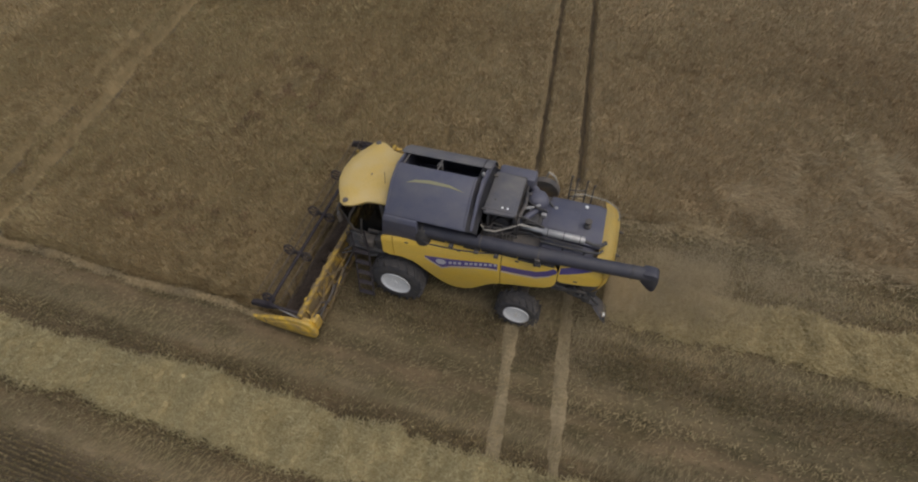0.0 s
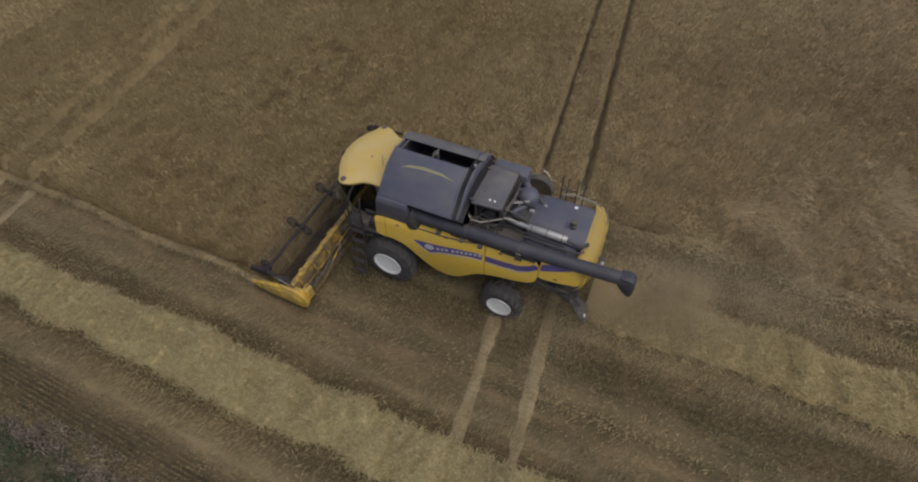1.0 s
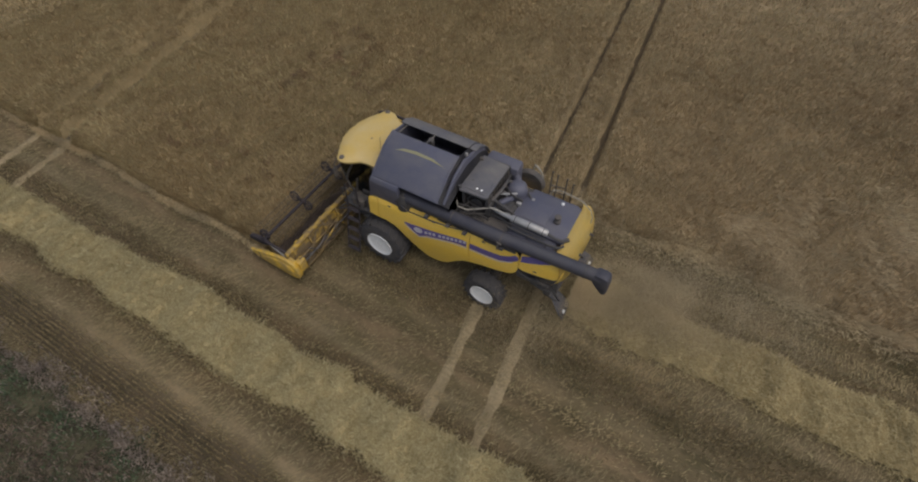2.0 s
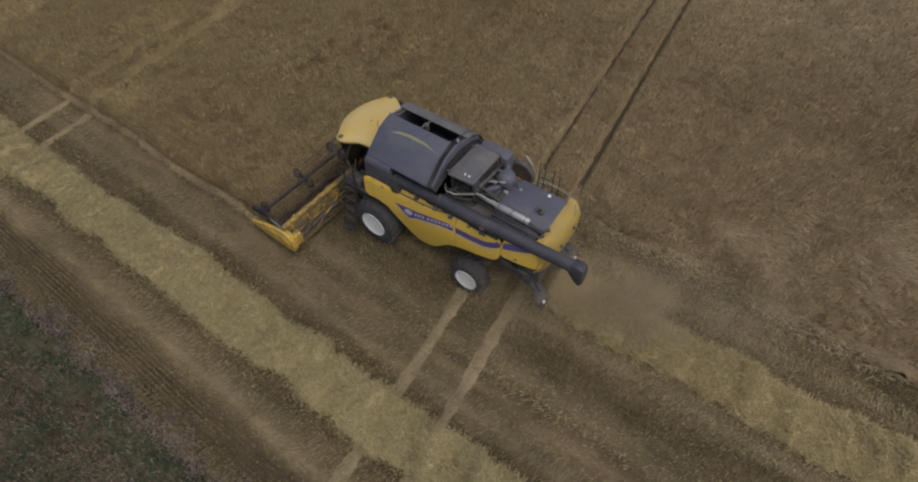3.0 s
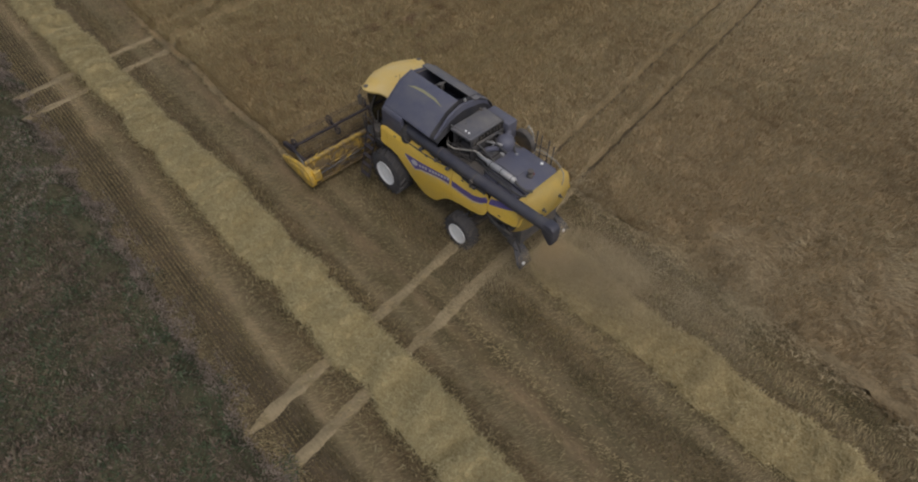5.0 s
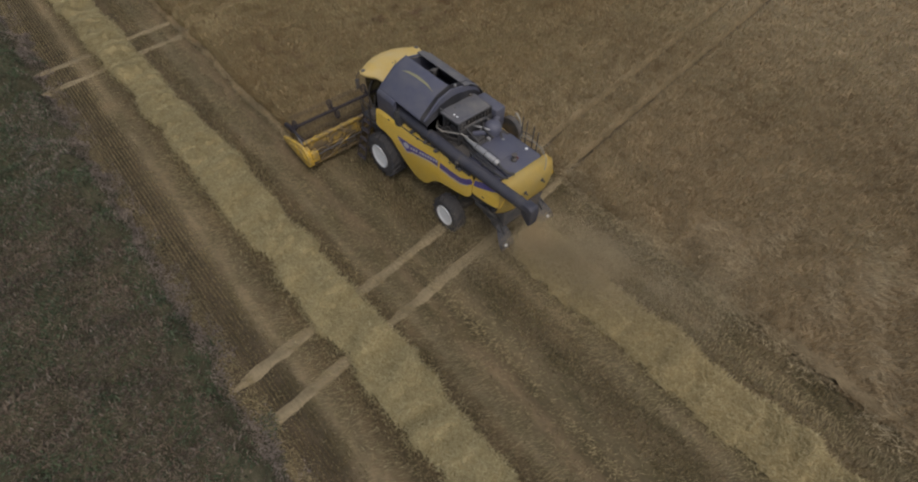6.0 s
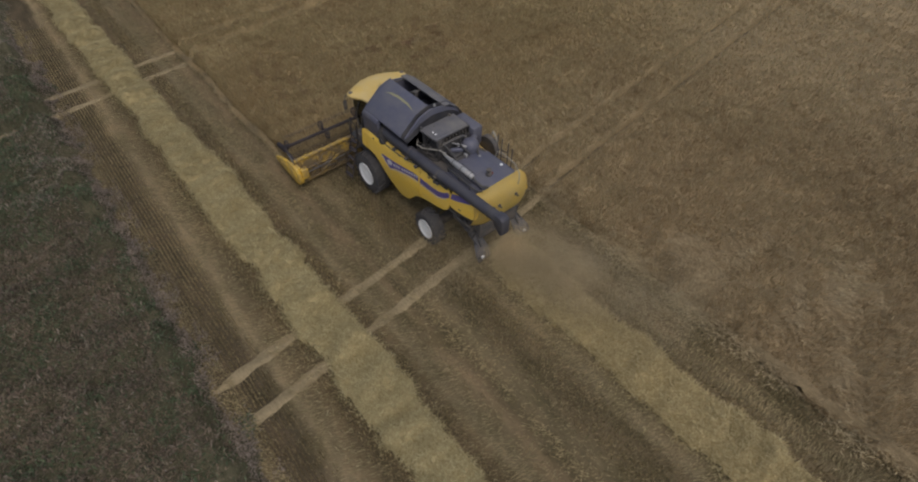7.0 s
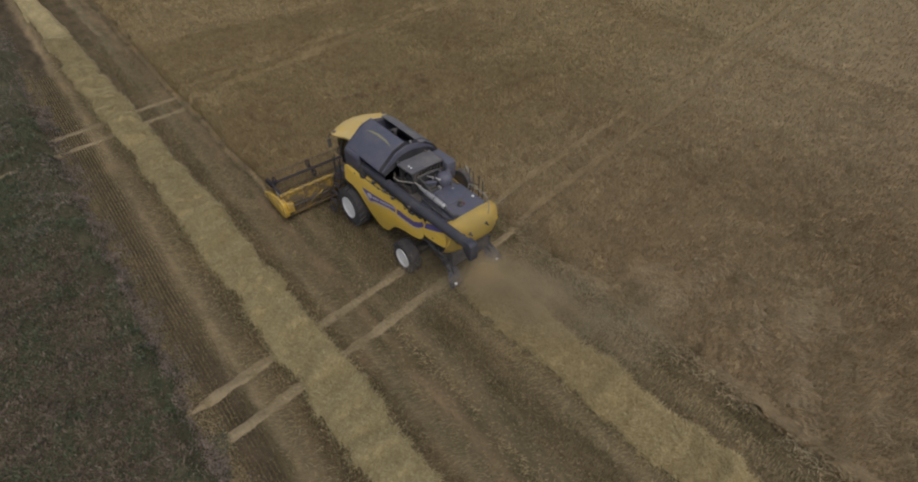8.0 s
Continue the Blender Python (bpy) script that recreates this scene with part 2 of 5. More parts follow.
def toned_along_x(mat, stops, low, high):
    """Lets the tone of the crop drift along the field (x, factor)."""
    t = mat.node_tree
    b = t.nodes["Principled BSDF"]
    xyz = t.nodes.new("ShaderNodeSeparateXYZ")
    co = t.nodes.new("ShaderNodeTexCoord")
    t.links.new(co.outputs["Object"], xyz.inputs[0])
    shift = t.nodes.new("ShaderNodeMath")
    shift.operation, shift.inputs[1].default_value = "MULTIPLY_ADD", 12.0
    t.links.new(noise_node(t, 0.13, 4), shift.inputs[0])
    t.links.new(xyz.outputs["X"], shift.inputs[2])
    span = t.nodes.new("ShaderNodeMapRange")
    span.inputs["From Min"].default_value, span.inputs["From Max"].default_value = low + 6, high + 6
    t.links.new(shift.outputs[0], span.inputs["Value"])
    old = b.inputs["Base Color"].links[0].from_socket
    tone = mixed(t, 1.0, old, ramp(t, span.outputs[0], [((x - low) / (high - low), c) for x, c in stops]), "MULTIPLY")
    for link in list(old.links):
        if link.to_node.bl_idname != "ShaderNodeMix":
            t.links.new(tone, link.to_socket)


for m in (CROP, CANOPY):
    toned_along_x(m, [(-16.0, (0.91, 0.905, 0.84)), (-4.0, (0.895, 0.89, 0.83)), (3.0, (0.99, 1.0, 1.01)), (8.0, (0.97, 0.967, 0.98)), (14.0, (0.915, 0.91, 0.93))], -16.0, 14.0)


# Building helpers.
def link_mesh(name, me, mat, parent=None, label="", angle=35.0):
    me.materials.append(mat)
    me.shade_smooth()
    me.set_sharp_from_angle(angle=radians(angle))
    ob = new(name, me)
    ob.parent = parent
    if label:
        ob["label"] = label
    return ob


def part(name, bm, mat, parent=None, label="", angle=35.0):
    """Links a bmesh as one mesh object under a thing or a part."""
    bmesh.ops.recalc_face_normals(bm, faces=bm.faces)
    me = bpy.data.meshes.new(name)
    bm.to_mesh(me)
    bm.free()
    return link_mesh(name, me, mat, parent, label, angle)


def shape(verts, faces):
    bm = bmesh.new()
    vs = [bm.verts.new(v) for v in verts]
    for f in faces:
        bm.faces.new([vs[i] for i in f])
    return bm


def join(*bms):
    out = bmesh.new()
    for b in bms:
        me = bpy.data.meshes.new("tmp")
        b.to_mesh(me)
        b.free()
        out.from_mesh(me)
        bpy.data.meshes.remove(me)
    return out


def bevelled(bm, width, segments=2, angle=30):
    bmesh.ops.recalc_face_normals(bm, faces=bm.faces)
    edges = [e for e in bm.edges if len(e.link_faces) == 2 and e.calc_face_angle(0) > radians(angle)]
    bmesh.ops.bevel(bm, geom=edges, offset=width, segments=segments, profile=0.5, affect="EDGES", clamp_overlap=True)
    return bm


def box(x0, x1, y0, y1, z0, z1, bevel=0.02):
    v = [(x, y, z) for x in (x0, x1) for y in (y0, y1) for z in (z0, z1)]
    bm = shape(v, [(0, 1, 3, 2), (4, 6, 7, 5), (0, 4, 5, 1), (2, 3, 7, 6), (0, 2, 6, 4), (1, 5, 7, 3)])
    return bevelled(bm, bevel) if bevel else bm


def prism(outline, a, b, axis="y", bevel=0.02):
    """An outline pushed along one axis. axis y: outline in x, z; x: outline in y, z; z: outline in x, y."""
    put = {"y": lambda p, w: (p[0], w, p[1]), "x": lambda p, w: (w, p[0], p[1]), "z": lambda p, w: (p[0], p[1], w)}[axis]
    n = len(outline)
    v = [put(p, a) for p in outline] + [put(p, b) for p in outline]
    f = [tuple(range(n)), tuple(range(2 * n - 1, n - 1, -1))] + [(i, (i + 1) % n, n + (i + 1) % n, n + i) for i in range(n)]
    bm = shape(v, f)
    return bevelled(bm, bevel) if bevel else bm


def tube(points, r, n=8):
    """A round bar along a line of points, with closed ends; r is one radius or one for each point."""
    pts = [Vector(p) for p in points]
    rs = r if isinstance(r, (list, tuple)) else [r] * len(pts)
    verts, faces = [], []
    side = None
    for i, p in enumerate(pts):
        d = (pts[min(i + 1, len(pts) - 1)] - pts[max(i - 1, 0)]).normalized()
        side = d.orthogonal().normalized() if side is None else (side - d * side.dot(d)).normalized()
        up = d.cross(side)
        verts += [p + rs[i] * (math.cos(2 * math.pi * k / n) * side + math.sin(2 * math.pi * k / n) * up) for k in range(n)]
    for i in range(len(pts) - 1):
        faces += [(i * n + k, i * n + (k + 1) % n, (i + 1) * n + (k + 1) % n, (i + 1) * n + k) for k in range(n)]
    faces += [tuple(range(n)), tuple(range(len(verts) - n, len(verts)))]
    return shape(verts, faces)


def turned(profile, centre, n=40, axis="y", caps=True):
    """A profile of (radius, along) turned round an axis through centre."""
    verts, faces = [], []
    for r, w in profile:
        for k in range(n):
            c, s = r * math.cos(2 * math.pi * k / n), r * math.sin(2 * math.pi * k / n)
            p = (c, w, s) if axis == "y" else (c, s, w) if axis == "z" else (w, c, s)
            verts.append(Vector(centre) + Vector(p))
    for i in range(len(profile) - 1):
        faces += [(i * n + k, i * n + (k + 1) % n, (i + 1) * n + (k + 1) % n, (i + 1) * n + k) for k in range(n)]
    if caps and profile[0][0] > 0:
        faces.append(tuple(range(n)))
    if caps and profile[-1][0] > 0:
        faces.append(tuple(range(len(verts) - n, len(verts))))
    bm = shape(verts, faces)
    bmesh.ops.remove_doubles(bm, verts=bm.verts, dist=1e-5)
    return bm


def mirrored(bm):
    """The same form on the other side of the machine (y turned round)."""
    out = bm.copy()
    for v in out.verts:
        v.co.y = -v.co.y
    return out


def skin(stations, face_y, rows=8, thick=0.05, steps=48):
    """A curved side panel: stations (x, lower z, upper z), lying at y = face_y(x, z)."""
    sx = [s[0] for s in stations]
    xs = sorted(set(np.linspace(sx[0], sx[-1], steps).round(4).tolist() + sx))
    lo, hi = np.interp(xs, sx, [s[1] for s in stations]), np.interp(xs, sx, [s[2] for s in stations])
    n, verts, faces = rows + 1, [], []
    for back in (0, thick):
        for x, a, b in zip(xs, lo, hi):
            for j in range(n):
                z = a + (b - a) * j / rows
                verts.append((x, face_y(x, z) + back, z))
    m = len(xs) * n
    for i in range(len(xs) - 1):
        for j in range(rows):
            q = (i * n + j, (i + 1) * n + j, (i + 1) * n + j + 1, i * n + j + 1)
            faces += [q, tuple(m + k for k in reversed(q))]
        for j in (0, rows):
            faces.append((i * n + j, (i + 1) * n + j, m + (i + 1) * n + j, m + i * n + j))
    for i in (0, len(xs) - 1):
        faces += [(i * n + j, i * n + j + 1, m + i * n + j + 1, m + i * n + j) for j in range(rows)]
    return shape(verts, faces)


# ---------------------------------------------------------------- the field
TABLE = np.random.RandomState(5).rand(256, 256)


def wave(x, y, size, seed=0):
    """Smooth random heights from 0 to 1, with lumps of about that size."""
    u, v = np.asarray(x) / size + 17.3 * seed, np.asarray(y) / size + 31.7 * seed
    i, j = np.floor(u).astype(int), np.floor(v).astype(int)
    f, g = u - i, v - j
    f, g = f * f * (3 - 2 * f), g * g * (3 - 2 * g)
    a = lambda p, q: TABLE[(i + p) % 256, (j + q) % 256]
    return (a(0, 0) * (1 - f) + a(1, 0) * f) * (1 - g) + (a(0, 1) * (1 - f) + a(1, 1) * f) * g


def ease(v):
    v = np.clip(v, 0, 1)
    return v * v * (3 - 2 * v)


# Wheel tracks of the sprayer: x where y is 0, and how x changes with y.
TRAMLINES = [(3.55, -0.105), (5.15, -0.105), (-16.9, -0.14), (-15.3, -0.155)]
TRAM_HALF = {3.55: 0.17, 5.15: 0.17, -16.9: 0.4, -15.3: 0.4}
CROP_LEFT, CROP_RIGHT, CUT_FRONT = -3.45, 3.75, -3.2


def edge_bend(x):
    """How far the far edge of the cut strip swings in behind the machine."""
    return 0.09 * np.clip(np.asarray(x) - 11.3, 0.0, 9.0)


def crop_edge(x, y):
    """Metres inside the uncut part of the field (negative outside it)."""
    ragged = 0.45 * (wave(x, y, 0.9, 3) - 0.5) + 0.25 * (wave(x, y, 0.35, 4) - 0.5)
    right = y - CROP_RIGHT + edge_bend(x) - 0.7 * (wave(x, y * 0.2, 3.5, 5) - 0.5)
    left = y - CROP_LEFT - 0.13 - 0.2 * (wave(x, x * 0, 2.3, 19) - 0.5) - 0.08 * (wave(x, x * 0, 0.5, 20) - 0.5)
    return np.maximum(right + ragged, np.minimum(CUT_FRONT - x + ragged, left + 0.25 * ragged))


def crop_gap(x, y):
    """Metres from the nearest bare gap in the crop: wheel tracks, and a short strip where nothing came up."""
    d = np.hypot((x + 0.1 + 0.12 * y) / 0.16, (y - 5.6) / 0.6) * 0.3 - 0.25
    for at, slope in TRAMLINES:
        closed = 0.0 if at > 0 else 0.22 * ease(wave(y, y * 0 + at, 1.3, 63) * 2.6 - 1.05)
        d = np.minimum(d, np.abs(x - at - slope * y) - TRAM_HALF[at] + closed + (0.05 if at > 0 else 0.3) * (wave(x, y, 0.4, 4) - 0.5))
    return d


def crop_depth(x, y):
    return np.minimum(crop_edge(x, y), crop_gap(x, y))


def spaced(low, high, near_low, near_high, fine, growth=1.12):
    """Grid lines: even between near_low and near_high, wider and wider beyond."""
    line = list(np.arange(near_low, near_high + fine / 2, fine))
    for end, way in ((high, 1), (low, -1)):
        step, at = fine, line[-1] if way > 0 else line[0]
        while (end - at) * way > 0:
            step *= growth
            at += way * step
            line.append(at) if way > 0 else line.insert(0, at)
    return np.array(line)


def sheet(name, xs, ys, heights, mat, keep=None, parent=None, label="", slant=None):
    """A grid of heights as one mesh; keep: which of its cells to build; slant: how far x shifts with y."""
    gx, gy = np.meshgrid(xs, ys, indexing="ij")
    if slant is not None:
        gx = gx + slant(gx) * gy
    z = heights(gx, gy)
    ids = np.arange(gx.size).reshape(gx.shape)
    quads = np.stack([ids[:-1, :-1], ids[1:, :-1], ids[1:, 1:], ids[:-1, 1:]], -1).reshape(-1, 4)
    if keep is not None:
        quads = quads[keep(gx, gy)[:-1, :-1].ravel()]
    verts = np.stack([gx, gy, z], -1).reshape(-1, 3)
    used = np.unique(quads)
    back_to = np.zeros(len(verts), int)
    back_to[used] = np.arange(len(used))
    return raw_mesh(name, verts[used], back_to[quads], mat, parent, label, 180.0)


def raw_mesh(name, verts, polys, mat, parent=None, label="", angle=180.0):
    me = bpy.data.meshes.new(name)
    n = polys.shape[1]
    me.vertices.add(len(verts))
    me.vertices.foreach_set("co", np.ascontiguousarray(verts, np.float32).ravel())
    me.loops.add(polys.size)
    me.loops.foreach_set("vertex_index", polys.astype(np.int32).ravel())
    me.polygons.add(len(polys))
    me.polygons.foreach_set("loop_start", np.arange(0, polys.size, n, dtype=np.int32))
    me.update(calc_edges=True)
    return link_mesh(name, me, mat, parent, label, angle)


def blades(name, root, length, width, tilt, turn, droop, mat, parent=None, label="", plain=False):
    """Many thin bent blades in one mesh. tilt: angle from upright at the root, droop: more of it at the tip; plain: straight leaf-shaped ones."""
    n = len(root)
    way = np.stack([np.cos(turn), np.sin(turn), np.zeros(n)], -1)
    across = np.stack([-np.sin(turn), np.cos(turn), np.zeros(n)], -1) * (width / 2)[:, None]
    up = np.array([0, 0, 1.0])
    rise = lambda a: np.cos(a)[:, None] * up + np.sin(a)[:, None] * way
    mid = root + rise(tilt) * (length * 0.6)[:, None]
    tip = mid + rise(tilt + droop) * (length * 0.4)[:, None]
    if plain:
        v = np.stack([root, mid + across, tip, mid - across], 1)
        polys = np.arange(n)[:, None] * 4 + np.array([0, 1, 2, 3])
    else:
        v = np.stack([root - across * 0.7, root + across * 0.7, mid + across, mid - across, tip], 1)
        base = np.arange(n)[:, None] * 5
        polys = np.concatenate([base + np.array(q) for q in ((0, 1, 2), (0, 2, 3), (3, 2, 4))])
    return raw_mesh(name, v.reshape(-1, 3), polys, mat, parent, label)


def sown(rs, x0, x1, y0, y1, per_m2):
    n = int((x1 - x0) * (y1 - y0) * per_m2)
    return rs.uniform(x0, x1, n), rs.uniform(y0, y1, n)


# Ground: one sheet to the horizon.
def ground_height(x, y):
    near = np.exp(-(np.hypot(x, y) / 60) ** 2)
    lumps = 0.05 * (wave(x * 0.5, y, 0.6, 1) - 0.5) + 0.03 * (wave(x, y, 0.2, 2) - 0.5)
    ruts = -0.03 * sum(np.exp(-((np.abs(y) - c) / 0.3) ** 2) for c in (1.4,)) * (x > -0.5)
    return lumps * near + ruts * near - 0.04


ground = sheet("ground", spaced(-2500, 2500, -24, 22, 0.25), spaced(-2500, 2500, -14, 4.5, 0.14), ground_height, SOIL)
tagged(ground, "brown stubble soil strewn with chaff and straw bits", "ground", kind="structure")

# Wheel tracks: pale trodden straw across the cut strip, bare earth with painted-in shade between the stalks.
def wheel_track(at, slope, y0, y1, half, lift, mat, label):
    gy, gw = np.meshgrid(np.arange(y0, y1, 0.12), np.linspace(-1, 1, 7), indexing="ij")
    wide = (half + 0.12 * (wave(gy, gw * 0 + at, 0.5, 6) - 0.5)) * ease((gy + (10.7 if at > 0 else 40.0)) / 1.3)
    gx = at + slope * gy + gw * (wide + 0.05 * (wave(gy, gw, 0.25, 7) - 0.5))
    gz = (ground_height(gx, gy) + 0.028 if lift == 0 else lift) - 0.03 * np.abs(gw) ** 3
    ids = np.arange(gx.size).reshape(gx.shape)
    quads = np.stack([ids[:-1, :-1], ids[:-1, 1:], ids[1:, 1:], ids[1:, :-1]], -1).reshape(-1, 4)
    track = raw_mesh("wheel_track", np.stack([gx, gy, gz], -1).reshape(-1, 3), quads, mat)
    tagged(track, label, "track", "wheel tracks", "structure")


for at, slope in TRAMLINES:
    edge = CROP_RIGHT + 0.1 if at > 0 else CROP_LEFT + 0.1
    wheel_track(at, slope, -10.7 if at > 0 else -15.0, edge, 0.19, 0.0, TRACK, "pale trodden wheel track crossing the brown stubble")
    wheel_track(at, slope, edge, 30.0, 0.15 if at > 0 else 0.24, 0.055, SHADED_RUT, "bare wheel rut between the standing wheat, darkened for the stalks' shadow")

# Standing wheat: a closed canopy with many single stalks over it.
def canopy_height(x, y):
    lumps = 0.10 * (wave(x, y, 1.7, 8) - 0.5) + 0.13 * (wave(x, y, 0.5, 9) - 0.5) + 0.13 * (wave(x, y, 0.24, 10) - 0.5)
    trodden = 0.04  # height left in the wheel tracks
    edge = np.where(x > CUT_FRONT, ease(0.12 + crop_edge(x, y) / np.interp(x, (8.0, 11.0), (2.2, 0.4))), ease(0.25 + crop_edge(x, y) / 0.25))
    return 0.02 + np.minimum(trodden + (1 - trodden) * ease((crop_gap(x, y) + 0.07) / 0.11), edge) * (0.42 + lumps)


# grid lines that run along both banks of every wheel track
crop_xs = spaced(-900, 900, -24, 22, 0.13)
for at, slope in TRAMLINES:
    crop_xs = crop_xs[np.abs(crop_xs - at) > 0.5]
crop_xs = np.sort(np.concatenate([crop_xs] + [at + np.array((-0.44, -0.36, -0.28, -0.2, -0.12, -0.04, 0.04, 0.12, 0.2, 0.28, 0.36, 0.44)) for at, slope in TRAMLINES]))
crop = sheet("wheat_crop", crop_xs, spaced(-3.9, 1200, -3.9, 30, 0.17), canopy_height, CANOPY, slant=lambda x: np.interp(x, (-17.3, -16.5, -15.7, -14.9, 3.1), (-0.14, -0.14, -0.155, -0.155, -0.105)),
             keep=lambda x, y: crop_edge(x, y) > -0.06)
tagged(crop, "ripe brown wheat standing thick, partly lodged", "crop", kind="stuff")

rs = np.random.RandomState(11)
def lodged(x, y):
    """1 where wind and rain have laid the wheat over, in streaks round a few spots."""
    spot = np.maximum.reduce([ease(1.6 - np.hypot((x - cx) / rx, (y - cy) / ry)) for cx, cy, rx, ry in ((11.0, 5.0, 2.2, 0.9), (13.8, 6.6, 2.6, 1.9), (17.0, 6.0, 2.0, 2.2), (16.0, 9.0, 2.2, 1.3), (-8.0, 7.0, 1.2, 1.2))])
    return spot * ease(wave(x * 1.5 + y * 0.5, y * 0.55, 0.75, 13) * 2.6 - 0.85)


def stalk_bed(name, beds, widen, plain, fade=None):
    """Stalks over the canopy, upright, leaning, or laid over in streaks by wind and rain."""
    bx, by, bs = (np.concatenate(c) for c in ([q[0] for q in beds], [q[1] for q in beds], [np.full(len(q[0]), w) for q, w in zip(beds, widen)]))
    inside = (crop_edge(bx, by) > -0.08) & (crop_gap(bx, by) > 0.0)
    if fade:
        inside &= rs.rand(len(bx)) < np.clip(fade[0] + fade[1] * by, 0, 1)
    bx, by, bs = bx[inside], by[inside], bs[inside]
    n = len(bx)
    laid = np.maximum(ease((wave(bx, by, 3.2, 12) - 0.45) * 1.6) * 0.3, lodged(bx, by))
    swirl = -1.2 + 2.4 * (wave(bx, by, 2.6, 14) - 0.5) + rs.normal(0, 0.9, n) * (1.0 - 0.5 * np.minimum(laid, 1.0))
    blades(name, np.stack([bx, by, np.maximum(canopy_height(bx, by) - 0.17, 0.0)], -1), rs.uniform(0.22, 0.42, n), rs.uniform(0.018, 0.032, n) * bs,
           0.02 + 0.18 * rs.rand(n) + laid * 0.6, swirl, rs.uniform(0.05, 0.5, n), CROP, crop, "", plain)


stalk_bed("stalks", [sown(rs, -24, -3.1, -3.7, 3.6, 620), sown(rs, -24, 21, 3.5, 21, 545)], (1.0, 1.0), True, (2.3, -0.11))
stalk_bed("far_stalks", [sown(rs, -36, 24, 12, 30, 96), sown(rs, -60, 26, 28, 62, 32), sown(rs, -48, -24, -3.7, 12, 96)], (2.1, 3.2, 2.2), True, None)
# whole stalks seen from root to ear along the edges of the crop
ex = np.concatenate([rs.uniform(-26, CUT_FRONT, 30000), rs.uniform(CUT_FRONT - 0.5, CUT_FRONT + 0.1, 9000), rs.uniform(CUT_FRONT, 21, 34000)])
ey = np.concatenate([rs.uniform(CROP_LEFT - 0.15, CROP_LEFT + 0.55, 30000), rs.uniform(CROP_LEFT, CROP_RIGHT, 9000), rs.uniform(CROP_RIGHT - 0.15, CROP_RIGHT + 0.55, 34000)])
ey = np.where(ey > 2.5, ey - edge_bend(ex), ey)
rim = crop_depth(ex, ey)
rim_on = (rim > np.where(ey > 2.5, -0.1, 0.0)) & (rim < 0.3) & (crop_gap(ex, ey) > 0.05) & (rs.rand(len(ex)) < 0.8)
ex, ey = ex[rim_on], ey[rim_on]
n = len(ex)
outward = np.where(ey > 2.5, -1.57, np.where(ex > CUT_FRONT - 0.6, 0.0, -1.57))
blades("edge_stalks", np.stack([ex, ey, np.zeros(n) - 0.02], -1), rs.uniform(0.3, 0.6, n) * np.where(ey > 2.5, 0.45, 1.0), rs.uniform(0.014, 0.03, n),
       rs.uniform(0.1, 0.8, n) * np.where(ey > 2.5, 1.0, 0.35), outward + rs.normal(0, 0.8, n), rs.uniform(0.1, 0.9, n), CROP, crop)

# pale undersides of the laid-over stalks
bx, by = sown(rs, 8, 20, 3.4, 11, 130)
some = (rs.rand(len(bx)) < lodged(bx, by) * ease(wave(bx * 1.5 + by * 0.5, by * 0.55, 0.75, 13) * 4 - 2.0)) & (crop_depth(bx, by) > 0.15)
bx, by = bx[some], by[some]
n = len(bx)
blades("laid_stalks", np.stack([bx, by, canopy_height(bx, by) + 0.02], -1), rs.uniform(0.3, 0.55, n), rs.uniform(0.014, 0.024, n), rs.uniform(1.1, 1.5, n), -1.2 + 2.4 * (wave(bx, by, 2.6, 14) - 0.5) + rs.normal(0, 0.5, n), rs.uniform(-0.1, 0.3, n), CROP, crop, "pale wheat laid over by wind", True)

# dead reddish stalks standing in clumps among the ripe ones
bx, by = sown(rs, -17, -3.6, -3.2, 9.0, 420)
some = (rs.rand(len(bx)) < ease(wave(bx, by, 0.55, 64) * 3.2 - 1.9) * (0.15 + 0.85 * ease(wave(bx, by, 2.6, 65) * 2.4 - 0.8))) & (crop_depth(bx, by) > 0.1)
bx, by = bx[some], by[some]
n = len(bx)
blades("dead_stalks", np.stack([bx, by, canopy_height(bx, by) - 0.1], -1), rs.uniform(0.16, 0.3, n), rs.uniform(0.02, 0.036, n), rs.uniform(0.05, 0.6, n), rs.uniform(0, 6.3, n), rs.uniform(0.1, 0.8, n), DEAD, crop, "dead reddish-brown stalks", True)

# Cut stubble in drilled rows along the drive.
rs = np.random.RandomState(12)
rows_y = np.concatenate([np.repeat(np.arange(-10.2, -8.5, 0.125), 2), np.arange(-8.2, 3.9, 0.15)])
stems = np.arange(-24, 18, 0.02)
sx, sy = np.tile(stems, len(rows_y)), np.repeat(rows_y, len(stems))
sx = np.where(sy < -8.2, sx + rs.normal(0, 0.01, len(sx)), np.round(sx / 0.13 + 0.37 * np.round(sy / 0.15)) * 0.13 + rs.normal(0, 0.03, len(sx)))
sy = sy + rs.normal(0, 1, len(sy)) * np.where(sy < -8.2, 0.013, 0.04) + 0.08 * (wave(sx, sy * 0, 4.0, 17) - 0.5)
dense = 0.05 + 0.95 * sum(np.exp(-((sy - c) / w) ** 4) for c, w in ((-9.35, 0.68), (-2.05, 0.65), (2.9, 0.4), (1.55, 0.3), (-7.45, 0.3), (-5.4, 0.24)))
dense *= np.where(sy < -8.2, 0.25 + 0.9 * ease(wave(sx, sy, 0.16, 66) * 2.6 - 0.5), 0.28 + 0.8 * wave(sx * 0.4, sy, 1.2, 15))
